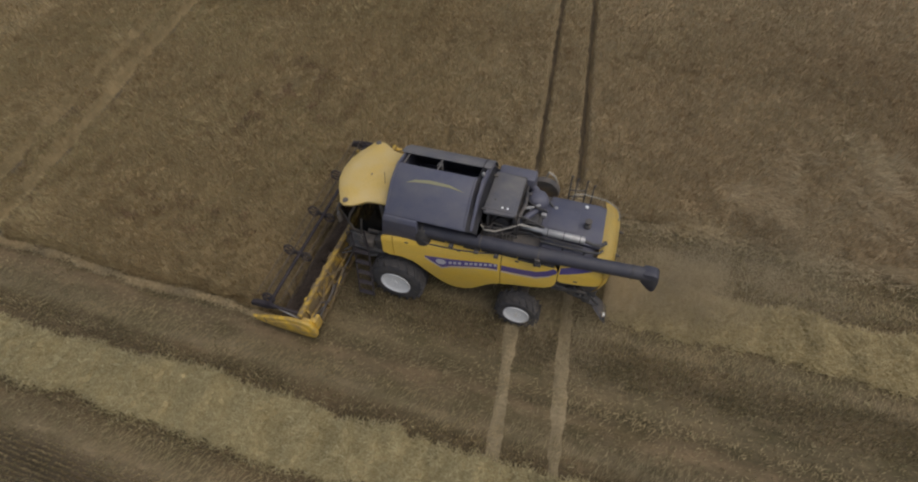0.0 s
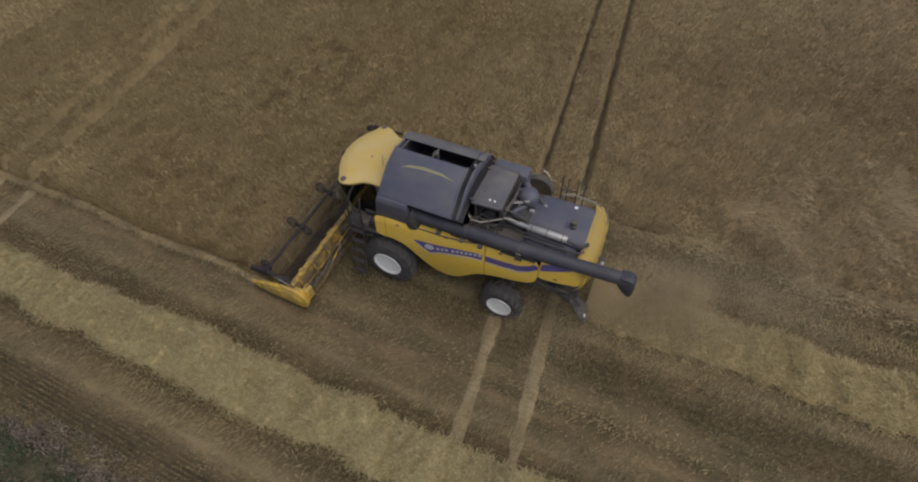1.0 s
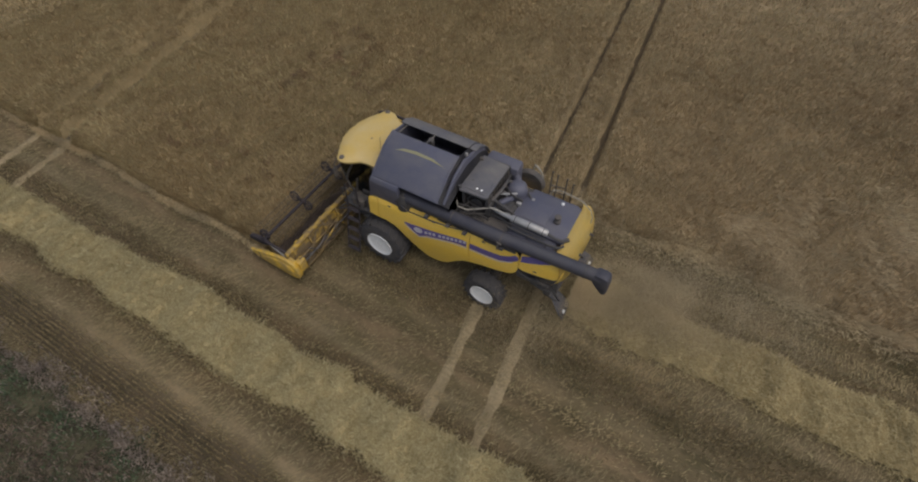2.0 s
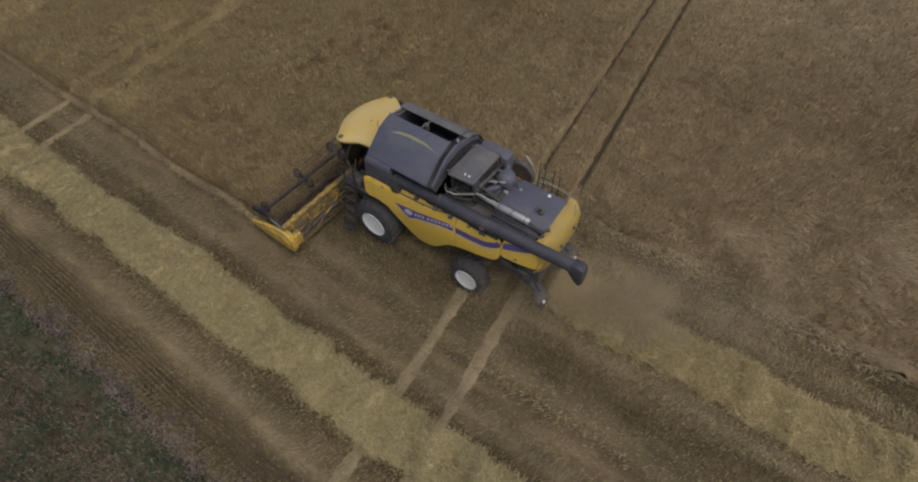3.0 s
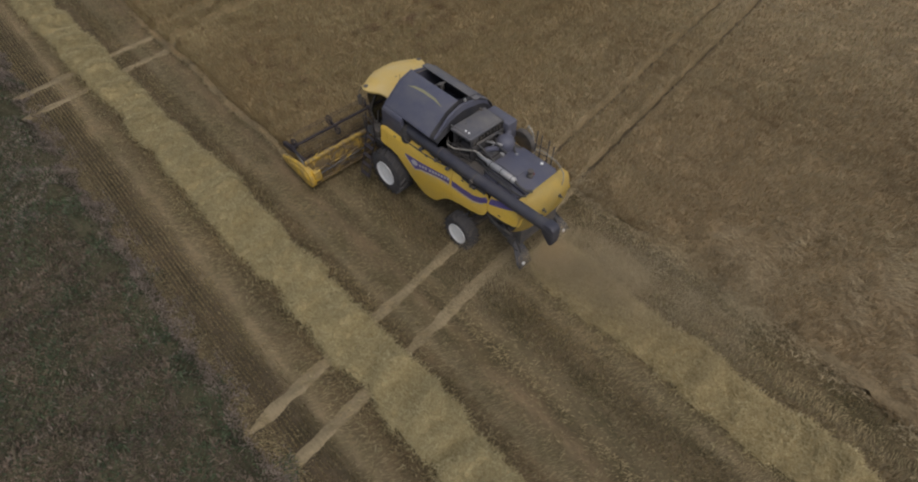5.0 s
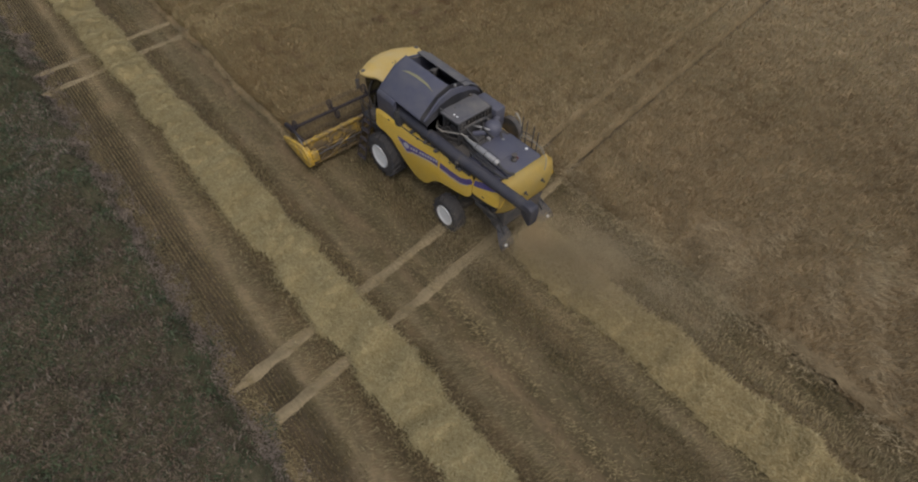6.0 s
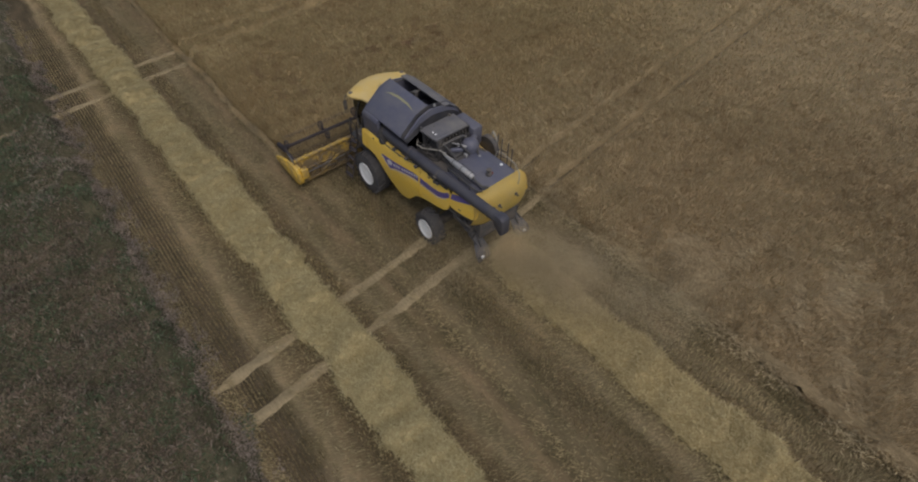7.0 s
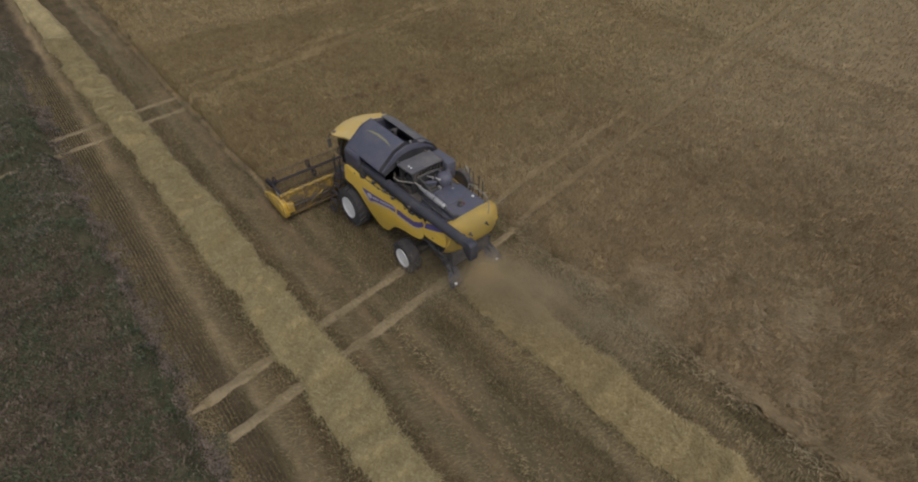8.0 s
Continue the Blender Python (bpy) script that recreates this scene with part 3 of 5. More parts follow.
keep = (rs.rand(len(sx)) < dense) & (crop_depth(sx, sy) < 0.0) & ~((np.abs(sy) < 0.9) & (sx > 6.5)) & ~(np.abs(sy + 6.5) < 0.6)
for at, slope in TRAMLINES:
    keep &= np.abs(sx - at - slope * sy) > 0.24
sx, sy = sx[keep], sy[keep]
n = len(sx)
stubble = blades("stubble", np.stack([sx, sy, ground_height(sx, sy) - 0.01], -1), rs.uniform(0.08, 0.15, n) * np.where(sy < -8.2, 0.62, 1.5), rs.uniform(0.03, 0.052, n) * np.where(sy < -8.2, 0.8, 0.75),
                 rs.uniform(0, 0.3, n) * np.where(sy < -8.2, 1.6, 1.0), rs.uniform(0, 6.3, n), rs.uniform(0, 0.4, n), STUBBLE, plain=True)
tagged(stubble, "short tan wheat stubble in drilled rows", "stubble", kind="stuff")

# Loose straw lying about on the cut ground, raked along the drive.
sx, sy = sown(rs, -26, 19, -10.3, 3.6, 420)
thin = 0.22 - 0.19 * np.exp(-((sy + 9.35) / 0.6) ** 4) + 0.75 * sum(np.exp(-((sy - c) / w) ** 2) for c, w in ((-9.85, 0.2), (-8.15, 0.35), (-4.75, 0.42), (-1.15, 0.38), (1.95, 0.25), (-3.55, 0.16), (3.55, 0.2)))
keep = (rs.rand(len(sx)) < thin * (0.3 + wave(sx * 0.4, sy, 0.8, 16))) & (crop_depth(sx, sy) < 0.02)
sx, sy = sx[keep], sy[keep]
n = len(sx)
raked = (np.abs(sy + 1.1) < 0.5) | (np.abs(sy + 4.9) < 0.4) | (np.abs(sy + 8.1) < 0.5) | (np.abs(sy - 1.8) < 0.4)
litter = blades("straw_litter", np.stack([sx, sy, ground_height(sx, sy) + rs.uniform(0.01, 0.06, n)], -1), np.where(raked, rs.uniform(0.12, 0.3, n), rs.uniform(0.06, 0.2, n)), rs.uniform(0.01, 0.026, n) * np.where(raked, 0.7, 1.0),
                rs.uniform(1.25, 1.6, n), np.where(raked, rs.normal(1.15, 0.25, n) + 0.5 * (sy > 1), rs.normal(0.9, 0.5, n)) + 3.14 * (rs.rand(n) < 0.3), rs.uniform(-0.1, 0.2, n), STUBBLE, plain=True)
tagged(litter, "loose pale straw bits scattered over the stubble", "straw", kind="stuff")
# a low ridge of pushed-over straw along the edge of the uncut crop
def ridge_y(x):
    return CROP_LEFT - 0.03 + 0.2 * (wave(x, x * 0, 2.3, 19) - 0.5) + 0.08 * (wave(x, x * 0, 0.5, 20) - 0.5)


sx = rs.uniform(-34, -3.6, 60000)
off = rs.normal(0, 0.06, 60000)
sy, sz = ridge_y(sx) + off, 0.02 + 0.14 * np.exp(-(off / 0.07) ** 2) * rs.uniform(0.2, 1.0, 60000)
some = rs.rand(len(sx)) < 0.12 + 0.8 * ease(wave(sx, sx * 0, 0.7, 18) * 2.4 - 0.6) * (0.4 + 0.6 * wave(sx, sy, 0.14, 67))
sx, sy, sz = sx[some], sy[some], sz[some]
n = len(sx)
ridge = blades("pushed_straw", np.stack([sx, sy, sz], -1), rs.uniform(0.1, 0.24, n), rs.uniform(0.011, 0.02, n),
               rs.uniform(1.1, 1.65, n), rs.normal(-0.6, 0.8, n), rs.uniform(-0.1, 0.2, n), FRINGE, plain=True)
tagged(ridge, "narrow ridge of pale pushed-over straw beside the crop", "straw", kind="stuff")
# a mat of leaning straw along the other edge
sx = rs.uniform(-2, 20, 20000)
sy = CROP_RIGHT - edge_bend(sx) + rs.normal(0.1, 0.4, 20000)
some = rs.rand(len(sx)) < wave(sx, sy, 1.1, 18) * 1.3 - 0.1
sx, sy = sx[some], sy[some]
n = len(sx)
mat_edge = blades("leaning_straw", np.stack([sx, sy, rs.uniform(0.02, 0.22, n)], -1), rs.uniform(0.15, 0.36, n), rs.uniform(0.012, 0.022, n),
                  rs.uniform(0.9, 1.6, n), rs.normal(-0.4, 0.9, n), rs.uniform(-0.1, 0.2, n), FRINGE, plain=True)
tagged(mat_edge, "pale bent straw fringing the uncut crop", "straw", kind="stuff")


# Windrows of threshed straw.
def windrow(x0, x1, middle, half, high, seed, label, straw_mat, mound_mat, bend=0.0, rise=1.0, rag=0.6):
    def reach(x, y):
        """0 along the ridge, 1 at the foot of the heap."""
        wander = bend * np.minimum(x - 2, 0) + 0.16 * (wave(x, x * 0, 1.6, seed) - 0.5) + 0.2 * (wave(x, x * 0, 5.0, seed + 1) - 0.5)
        ragged = half * (1 + rag * (wave(x, (y > middle) * 9.0, 1.1, seed + 2) - 0.5) + 0.25 * (wave(x, (y > middle) * 9.0, 0.4, seed + 7) - 0.5))
        return np.abs(y - middle - wander) / (ragged * (0.55 + 0.45 * ease((x - x0) / rise)))

    def height(x, y):
        u = np.clip(reach(x, y), 0, 1)
        near_side = np.sqrt(1 - u ** 3) if bend else (1 - u ** 2.4) ** 0.65
        body = np.where(y < middle, near_side, np.sqrt(1 - u ** 4)) * high * ease((x - x0) / rise)
        folds = wave(x + 0.25 * (y - middle), y * 0.4, 0.55, seed + 3)
        lumps = 0.25 + 0.6 * folds + 0.9 * wave(x * 1.2, y * 0.6, 0.9, seed + 6) + 0.3 * (wave(x, y, 0.3, seed + 4) - 0.5) + 0.2 * (wave(x, y, 0.13, seed + 5) - 0.5)
        # overlapping bundles, each dropped on the tail of the one before
        step = (x + 0.3 * (y - middle) ** 2) / 0.85 + 1.2 * wave(x, x * 0, 2.1, seed + 8) + 0.25 * wave(x, y, 0.5, seed + 9)
        saw = step - np.floor(step)
        return body * (lumps + 0.34 * (np.minimum(saw, (1 - saw) * 5) - 0.45)) - 0.05
    xs = spaced(x0, x1, x0, min(x1, 20), 0.1) if x0 > 0 else spaced(x0, x1, -22, 13, 0.1)
    row = sheet("straw_windrow", xs, np.arange(middle - half * 1.4 + min(0, bend * x0), middle + half * 1.4, 0.07), height, mound_mat, keep=lambda x, y: height(x, y) > -0.045)
    tagged(row, label, "windrow", "straw windrows", "stuff")
    rs = np.random.RandomState(seed + 40)
    x, y = sown(rs, max(x0, -30), min(x1, 19), middle - half * 1.6 - 30 * bend, middle + half * 1.6, 1000)
    h = height(x, y)
    keep = (h > 0.0) | (rs.rand(len(h)) < 0.4 * np.exp(-(np.maximum(reach(x, y) - 0.92, 0) / np.where(y < middle, 0.16, 0.08)) ** 2) * ease((x - x0) / rise) + 0.02)
    x, y, h = x[keep], y[keep], np.maximum(h[keep], 0.0)
    n = len(x)
    blades("straw", np.stack([x, y, h + rs.uniform(0, 0.03, n)], -1), rs.uniform(0.1, 0.26, n), rs.uniform(0.011, 0.022, n),
           rs.uniform(1.0, 1.7, n), rs.uniform(0, 6.3, n), rs.uniform(-0.2, 0.4, n), straw_mat, row, plain=True)


windrow(-120, 30, -6.44, 0.8, 0.5, 21, "long golden straw windrow lying on stubble", STRAW, MOUND, 0.024, 1.0, 0.42)
windrow(5.4, 60, 0.26, 0.93, 0.36, 29, "fresh golden straw windrow dropped behind the harvester", FRESH, FRESH_MOUND, 0.0, 1.5, 0.3)


# Weedy margin beside the stubble.
def weed_height(x, y):
    edge = ease((-9.95 + 0.8 * (wave(x, y, 1.6, 50) - 0.5) + 0.55 * (wave(x, y, 0.5, 56) - 0.5) - y) / 0.7)
    for at, slope in TRAMLINES[2:]:
        edge = edge * np.maximum(ease((np.abs(x - at - slope * y) - 0.2) / 0.3), ease((-14.5 - y) / 1.0))
    return edge * (0.08 + 0.42 * wave(x, y, 0.9, 51) ** 1.5 + 0.26 * (wave(x, y, 0.3, 52) - 0.5) + 0.6 * ease(wave(x, y, 0.75, 59) * 3 - 1.3) * np.exp(-((y + 10.85) / 0.5) ** 2)) - 0.05


weeds = sheet("weed_margin", spaced(-200, 120, -18, 9, 0.2), spaced(-300, -9.3, -17, -9.3, 0.15), weed_height, WEED_SOIL, keep=lambda x, y: weed_height(x, y) > -0.02)
tagged(weeds, "overgrown margin of green grass and withered reddish weeds", "weeds", kind="stuff")
rs = np.random.RandomState(13)
spots = [sown(rs, -19, 7, -15.5, -9.5, 600), sown(rs, -24, 10, -10.4, -9.6, 420), sown(rs, -36, -19, -16, -9.5, 200), sown(rs, -19, -6, -19, -15.5, 300), sown(rs, 7, 22, -13.5, -9.5, 170), sown(rs, -6, 22, -18, -13.5, 90)]
x, y = (np.concatenate([q[i] for q in spots]) for i in (0, 1))
green = ease((y + 10.95 + 0.7 * (wave(x, y, 1.2, 53) - 0.5)) * 2.2) * 0.9
green = np.maximum(green, ease((-4.6 - x + 3.0 * (wave(x, y, 2.5, 54) - 0.5)) / 2.0) * ease((y + 15.5) / 1.5) * 0.85)
green = np.maximum(green, 0.10 + 0.5 * ease(wave(x, y, 0.8, 55) * 5 - 3.0))
is_green = rs.rand(len(x)) < green
up = weed_height(x, y)
n = len(x)
turns, long, wide, lean, dr = rs.uniform(0, 6.3, n), rs.uniform(0.07, 0.24, n), rs.uniform(0.016, 0.045, n), rs.uniform(0.1, 1.3, n), rs.uniform(0.2, 1.2, n)
alive = (up > -0.03) | ((up > -0.0499) & (rs.rand(n) < 0.6)) | ((y < -9.6) & (y > -10.3) & (rs.rand(n) < 0.6 * ease(wave(x, y, 0.5, 57) * 3 - 1.0)))
pale = rs.rand(n) < ease((y + 10.6) / 0.3) * ease(wave(x, y, 0.6, 58) * 3 - 0.2) + 0.06 + 0.5 * ease((-5.5 - x) / 3) * ease(wave(x * 0.6, y, 0.9, 69) * 2.6 - 0.7)
is_green &= ~pale
for name, pick, mat, label in (("bleached_weed", pale & alive, PALE_WEED, "pale dried weed stems"), ("grass", is_green & alive, GREEN, "dark green grass and nettles"), ("withered_weed", ~is_green & ~pale & alive, BROWN, "withered reddish-brown weeds")):
    blades(name, np.stack([x, y, up - 0.03], -1)[pick], long[pick], wide[pick], lean[pick], turns[pick], dr[pick], mat, weeds, label, plain=True)


# Chaff and dust blown out behind the harvester: fine flecks, thinning as they drift.
rs = np.random.RandomState(14)
n = 420000
u = rs.rand(n) ** 1.3
spread = 0.28 + 1.0 * u
px = 6.05 + 6.5 * u + rs.normal(0, 0.4, n)
py = -0.15 + 2.5 * u ** 1.2 + rs.normal(0, 1, n) * (spread + 0.12)
pz = 0.95 + 0.1 * u + rs.normal(0, 1, n) * (0.3 + 0.2 * u)
clump = wave(px, py + pz, 0.9, 60) * 0.6 + wave(px, py - pz, 0.4, 61) * 0.4
up = (pz > 0.08) & (rs.rand(n) < clump * 1.6 - 0.15) & (px > 6.15)
px, py, pz = px[up], py[up], pz[up]
n = len(px)
# thinner dust swirling about the rear wheels and the chopper
m = 90000
low = rs.normal(0, 1, (m, 3)) * np.array([0.9, 1.3, 0.35]) + np.array([5.3, -0.7, 0.5])
low = low[(low[:, 2] > 0.05) & (rs.rand(m) < wave(low[:, 0], low[:, 1], 0.8, 62) * 1.4 - 0.1)]
k = 100000
veil = rs.normal(0, 1, (k, 3)) * np.array([1.3, 1.15, 0.5]) + np.array([7.6, 0.9, 1.05])
veil = veil[(veil[:, 2] > 0.1) & (veil[:, 0] > 6.2) & (rs.rand(k) < wave(veil[:, 0] + veil[:, 2], veil[:, 1], 0.7, 68) * 1.5 - 0.25)]
low = np.concatenate([low, veil])
px, py, pz = (np.append(q, low[:, i]) for i, q in enumerate((px, py, pz)))
n = len(px)
a, b = rs.normal(0, 1, (n, 3)), rs.normal(0, 1, (n, 3))
a *= 0.0084 / np.linalg.norm(a, axis=1)[:, None]
b *= 0.0084 / np.linalg.norm(b, axis=1)[:, None]
at = np.stack([px, py, pz], -1)
chaff = raw_mesh("chaff_cloud", np.stack([at + a, at + b, at - a - b], 1).reshape(-1, 3), np.arange(3 * n).reshape(-1, 3), CHAFF)
tagged(chaff, "thin drifting cloud of pale chaff and dust", "dust", kind="stuff")


# ---------------------------------------------------------------- the combine harvester
harvester = new("combine_harvester")
tagged(harvester, "yellow and dark grey combine harvester cutting ripe wheat", "combine harvester")


def side_y(x, z):
    """The outer face of the near body side: drawn in towards the tail, rolled in at top and bottom."""
    y = -1.52 + 0.055 * max(x - 0.5, 0.0) + 0.02 * max(x - 4.6, 0.0) ** 2
    return y + 0.08 * max(z - 2.14, 0.0) + 0.2 * max((z - 2.66) / 0.34, 0.0) ** 2 + 0.14 * max(2.06 - z, 0.0) ** 1.5


# chassis, axles and the dark machinery between the wheels
part("chassis", join(prism([(-0.35, 1.15), (-0.2, 2.6), (5.5, 2.75), (5.7, 2.1), (4.6, 1.75), (2.6, 1.1), (0.6, 0.95)], -1.02, 1.02),
                     box(-0.25, 4.1, -1.0, 1.0, 2.55, 2.95), box(2.4, 5.7, -0.98, 0.98, 2.6, 3.12)), DARK, harvester)
part("front_axle", join(tube([(0, -1.15, 0.87), (0, 1.15, 0.87)], 0.2, 14), box(-0.25, 0.25, -0.95, 0.95, 0.75, 1.2), box(-0.22, 0.22, -1.12, -0.9, 0.62, 1.12), box(-0.22, 0.22, 0.9, 1.12, 0.62, 1.12)), DARK, harvester)
part("rear_axle", join(box(3.62, 3.96, -1.15, 1.15, 0.58, 0.78), box(3.5, 4.05, -0.25, 0.25, 0.72, 1.8), tube([(3.6, -1.1, 0.7), (3.2, -0.3, 0.75)], 0.04)), DARK, harvester)

# yellow side panels, both sides
front_cap = [(-0.26, 2.14, 2.76), (-0.1, 2.08, 2.82), (0.07, 2.08, 2.84)]
main = [(0.09, 2.09, 2.84), (0.32, 2.10, 2.86), (0.62, 2.02, 2.88), (0.8, 1.84, 2.9), (1.0, 1.56, 2.92), (1.2, 1.26, 2.95), (1.4, 0.98, 2.98), (1.6, 0.77, 3.0), (1.82, 0.70, 3.0), (2.08, 0.73, 3.0), (2.32, 0.88, 3.0), (2.52, 1.10, 3.0), (2.75, 1.36, 3.0), (2.95, 1.53, 3.0), (3.17, 1.63, 3.0)]
middle = [(3.19, 1.64, 3.0), (3.6, 1.75, 3.0), (3.85, 1.78, 2.94), (4.1, 1.83, 2.87), (4.45, 1.93, 2.87), (4.6, 2.04, 2.83), (4.68, 2.16, 2.76), (4.71, 2.3, 2.66)]
rear = [(4.73, 2.36, 2.9), (4.85, 2.31, 3.02), (5.4, 2.33, 3.06), (5.75, 2.38, 3.05), (5.9, 2.47, 2.98), (5.97, 2.6, 2.85)]
for name, stations, label in (("corner_panel", front_cap, "yellow corner panel"), ("side_panel", main, "yellow side panel with a violet stripe"), ("side_panel", middle, ""), ("rear_panel", rear, "yellow rear side panel")):
    bm = skin(stations, side_y, rows=10)
    far = mirrored(bm)
    part(name, bm, YELLOW, harvester, label)
    part(name, far, YELLOW, harvester, label)


def on_side(out):
    return lambda x, z: side_y(x, z) - out


stripe = [(1.02, 2.33, 2.37), (1.5, 1.98, 2.40), (1.8, 2.13, 2.42), (2.6, 2.31, 2.53), (2.85, 2.345, 2.57), (3.1, 2.35, 2.57)]
stripe_b = [(3.2, 2.35, 2.565), (3.7, 2.335, 2.55), (4.15, 2.35, 2.57), (4.42, 2.45, 2.68), (4.58, 2.55, 2.78), (4.69, 2.64, 2.74)]
stripe_c = [(4.76, 2.64, 2.83), (5.1, 2.74, 2.91), (5.5, 2.85, 2.95), (5.66, 2.9, 2.93)]
for s in (stripe, stripe_b, stripe_c):
    bm = skin(s, on_side(0.006), rows=3, thick=0.008)
    far = mirrored(bm)
    part("stripe", bm, PURPLE, harvester, "blue-violet stripe along the yellow side")
    part("stripe", far, PURPLE, harvester, "blue-violet stripe along the yellow side")
# pale edge under the stripe
for s in ([(1.02, 2.28, 2.30), (1.5, 1.92, 1.955), (1.8, 2.075, 2.105), (2.6, 2.26, 2.285), (3.1, 2.30, 2.325)], [(3.2, 2.30, 2.325), (3.7, 2.285, 2.31), (4.15, 2.30, 2.325), (4.55, 2.48, 2.505)]):
    part("trim_line", skin(s, on_side(0.006), rows=1, thick=0.008), LETTER, harvester, "thin pale line")
# the maker's mark and name as plain pale blocks
part("emblem", skin([(1.34, 2.22, 2.26), (1.42, 2.14, 2.34), (1.56, 2.14, 2.34), (1.64, 2.22, 2.28)], on_side(0.014), rows=2, thick=0.006, steps=8), LETTER, harvester, "small pale emblem")
for i in range(10):
    a = 1.72 + i * 0.135 + (0.06 if i > 2 else 0)
    z = 2.20 + 0.2 * (a - 1.7)
    part("letter_block", skin([(a, z + 0.01, z + 0.1), (a + 0.085, z + 0.027, z + 0.117)], on_side(0.014), rows=1, thick=0.006, steps=2), LETTER, harvester)

# panel catches
for x, z in ((0.5, 2.75), (2.0, 2.8), (3.6, 2.8), (5.2, 2.45)):
    y = side_y(x, z)
    part("catch", box(x - 0.05, x + 0.05, y - 0.02, y + 0.02, z - 0.015, z + 0.015, 0.006), DARK, harvester)


# wheels
def wheel(x, y_out, r, width, rim_r, lugs, name, way=-1):
    """A tractor-treaded wheel; y_out is its outer face, way the side it faces."""
    inner = y_out - way * width
    def at(v):
        return y_out - way * v
    w = width
    profile = [(rim_r * 0.98, 0.03), (rim_r * 1.12, 0.0), (r * 0.84, 0.01), (r * 0.93, 0.07), (r * 0.955, w * 0.25), (r * 0.96, w * 0.5), (r * 0.955, w * 0.75), (r * 0.93, w - 0.07), (r * 0.84, w - 0.01), (rim_r * 1.12, w), (rim_r * 0.98, w - 0.03)]
    hub = part(name, turned([(0.0, at(w * 0.3)), (rim_r * 0.9, at(w * 0.3)), (rim_r * 0.9, at(w * 0.7)), (0.0, at(w * 0.7))], (x, 0, r), 24), DARK, harvester)
    part("tyre", turned([(q, at(v)) for q, v in profile], (x, 0, r), 56, caps=False), BLACK, hub, "dusty black rubber tyre with deep lugs")
    # slanted tread lugs: one mesh for each half of the tread, set round the tyre
    for half in (0, 1):
        verts = []
        for v, da in ((0.015, 0.0), (w * 0.52, 0.24)):
            for q in (r * (0.9 if da == 0.0 else 0.93), r):
                for thick in (-0.034, 0.034):
                    verts.append((q * math.cos(da + thick), -way * (w - v if half else v), q * math.sin(da + thick)))
        lug = part("lug", shape(verts, [(0, 1, 3, 2), (4, 6, 7, 5), (0, 4, 5, 1), (2, 3, 7, 6), (0, 2, 6, 4), (1, 5, 7, 3)]), BLACK, hub)
        for k in range(lugs):
            ob = lug if k == 0 else new("lug", lug.data)
            ob.parent = hub
            ob.matrix_local = pose(x, y_out, r) @ Matrix.Rotation(-2 * math.pi * (k + 0.5 * half) / lugs, 4, "Y")
    part("rim", turned([(0.0, at(0.03)), (rim_r * 0.3, at(0.02)), (rim_r * 0.75, at(0.024)), (rim_r * 0.88, at(0.008)), (rim_r * 0.95, at(-0.012)), (rim_r, at(-0.014)), (rim_r * 1.01, at(0.06)), (rim_r * 0.95, at(0.14))], (x, 0, r), 40), WHITE, hub, "white-painted steel rim")
    part("hub_cap", turned([(0.0, at(0.01)), (rim_r * 0.12, at(0.012)), (rim_r * 0.15, at(0.022))], (x, 0, r), 16), WHITE, hub)
    for k in range(8):
        a = 2 * math.pi * k / 8
        c = (x + rim_r * 0.32 * math.cos(a), 0, r + rim_r * 0.32 * math.sin(a))
        part("wheel_nut", turned([(0.018, at(0.024)), (0.018, at(0.012)), (0.0, at(0.01))], c, 6), WHITE, hub)


wheel(0.04, -1.74, 0.88, 0.66, 0.47, 20, "front_wheel")
wheel(0.04, 1.74, 0.88, 0.66, 0.47, 20, "front_wheel", 1)
wheel(3.79, -1.66, 0.68, 0.5, 0.385, 18, "rear_wheel")
wheel(3.79, 1.66, 0.68, 0.5, 0.385, 18, "rear_wheel", 1)

# grain tank
def tank_end(y_in=0.0):
    return [(-1.38 + y_in, 2.78), (-1.42 + y_in, 3.6), (-1.30, 3.70), (-0.66, 4.26), (-0.16, 4.42), (0.5, 4.30), (0.98, 4.04), (1.2, 3.62), (1.42, 3.0), (1.38, 2.78)]


# the moulded front corner leans back towards the top
corner = join(prism([(-1.38, 2.72), (-1.46, 3.56), (-1.40, 3.68), (-1.30, 3.73), (-1.30, 2.72)], -0.26, 0.88, "x", 0.03))
for v in corner.verts:
    if v.co.x < 0.3:
        v.co.x += 0.2 * max(v.co.z - 2.75, 0.0)
tank = part("grain_tank", join(prism(tank_end(), -0.08, -0.02, "x", 0.012), prism(tank_end(0.36), 2.3, 2.38, "x", 0.012),
            box(-0.05, 2.3, 1.0, 1.38, 2.9, 3.05), prism([(1.42, 3.0), (1.37, 3.0), (1.14, 3.6), (1.2, 3.62)], -0.05, 2.3, "x", 0.0),
            corner, prism([(-0.95, 2.75), (-1.05, 3.5), (-1.26, 3.72), (-1.20, 3.78), (-0.97, 3.52), (-0.88, 2.75)], 0.86, 2.34, "x", 0.01)), GREY, harvester, "dark grey plastic grain tank with hinged covers")
part("tank_floor", prism([(-0.9, 2.96), (0.95, 2.96), (0.95, 3.3), (0.2, 3.1), (-0.9, 3.4)], -0.02, 2.29, "x", 0.0), ENGINE, tank)


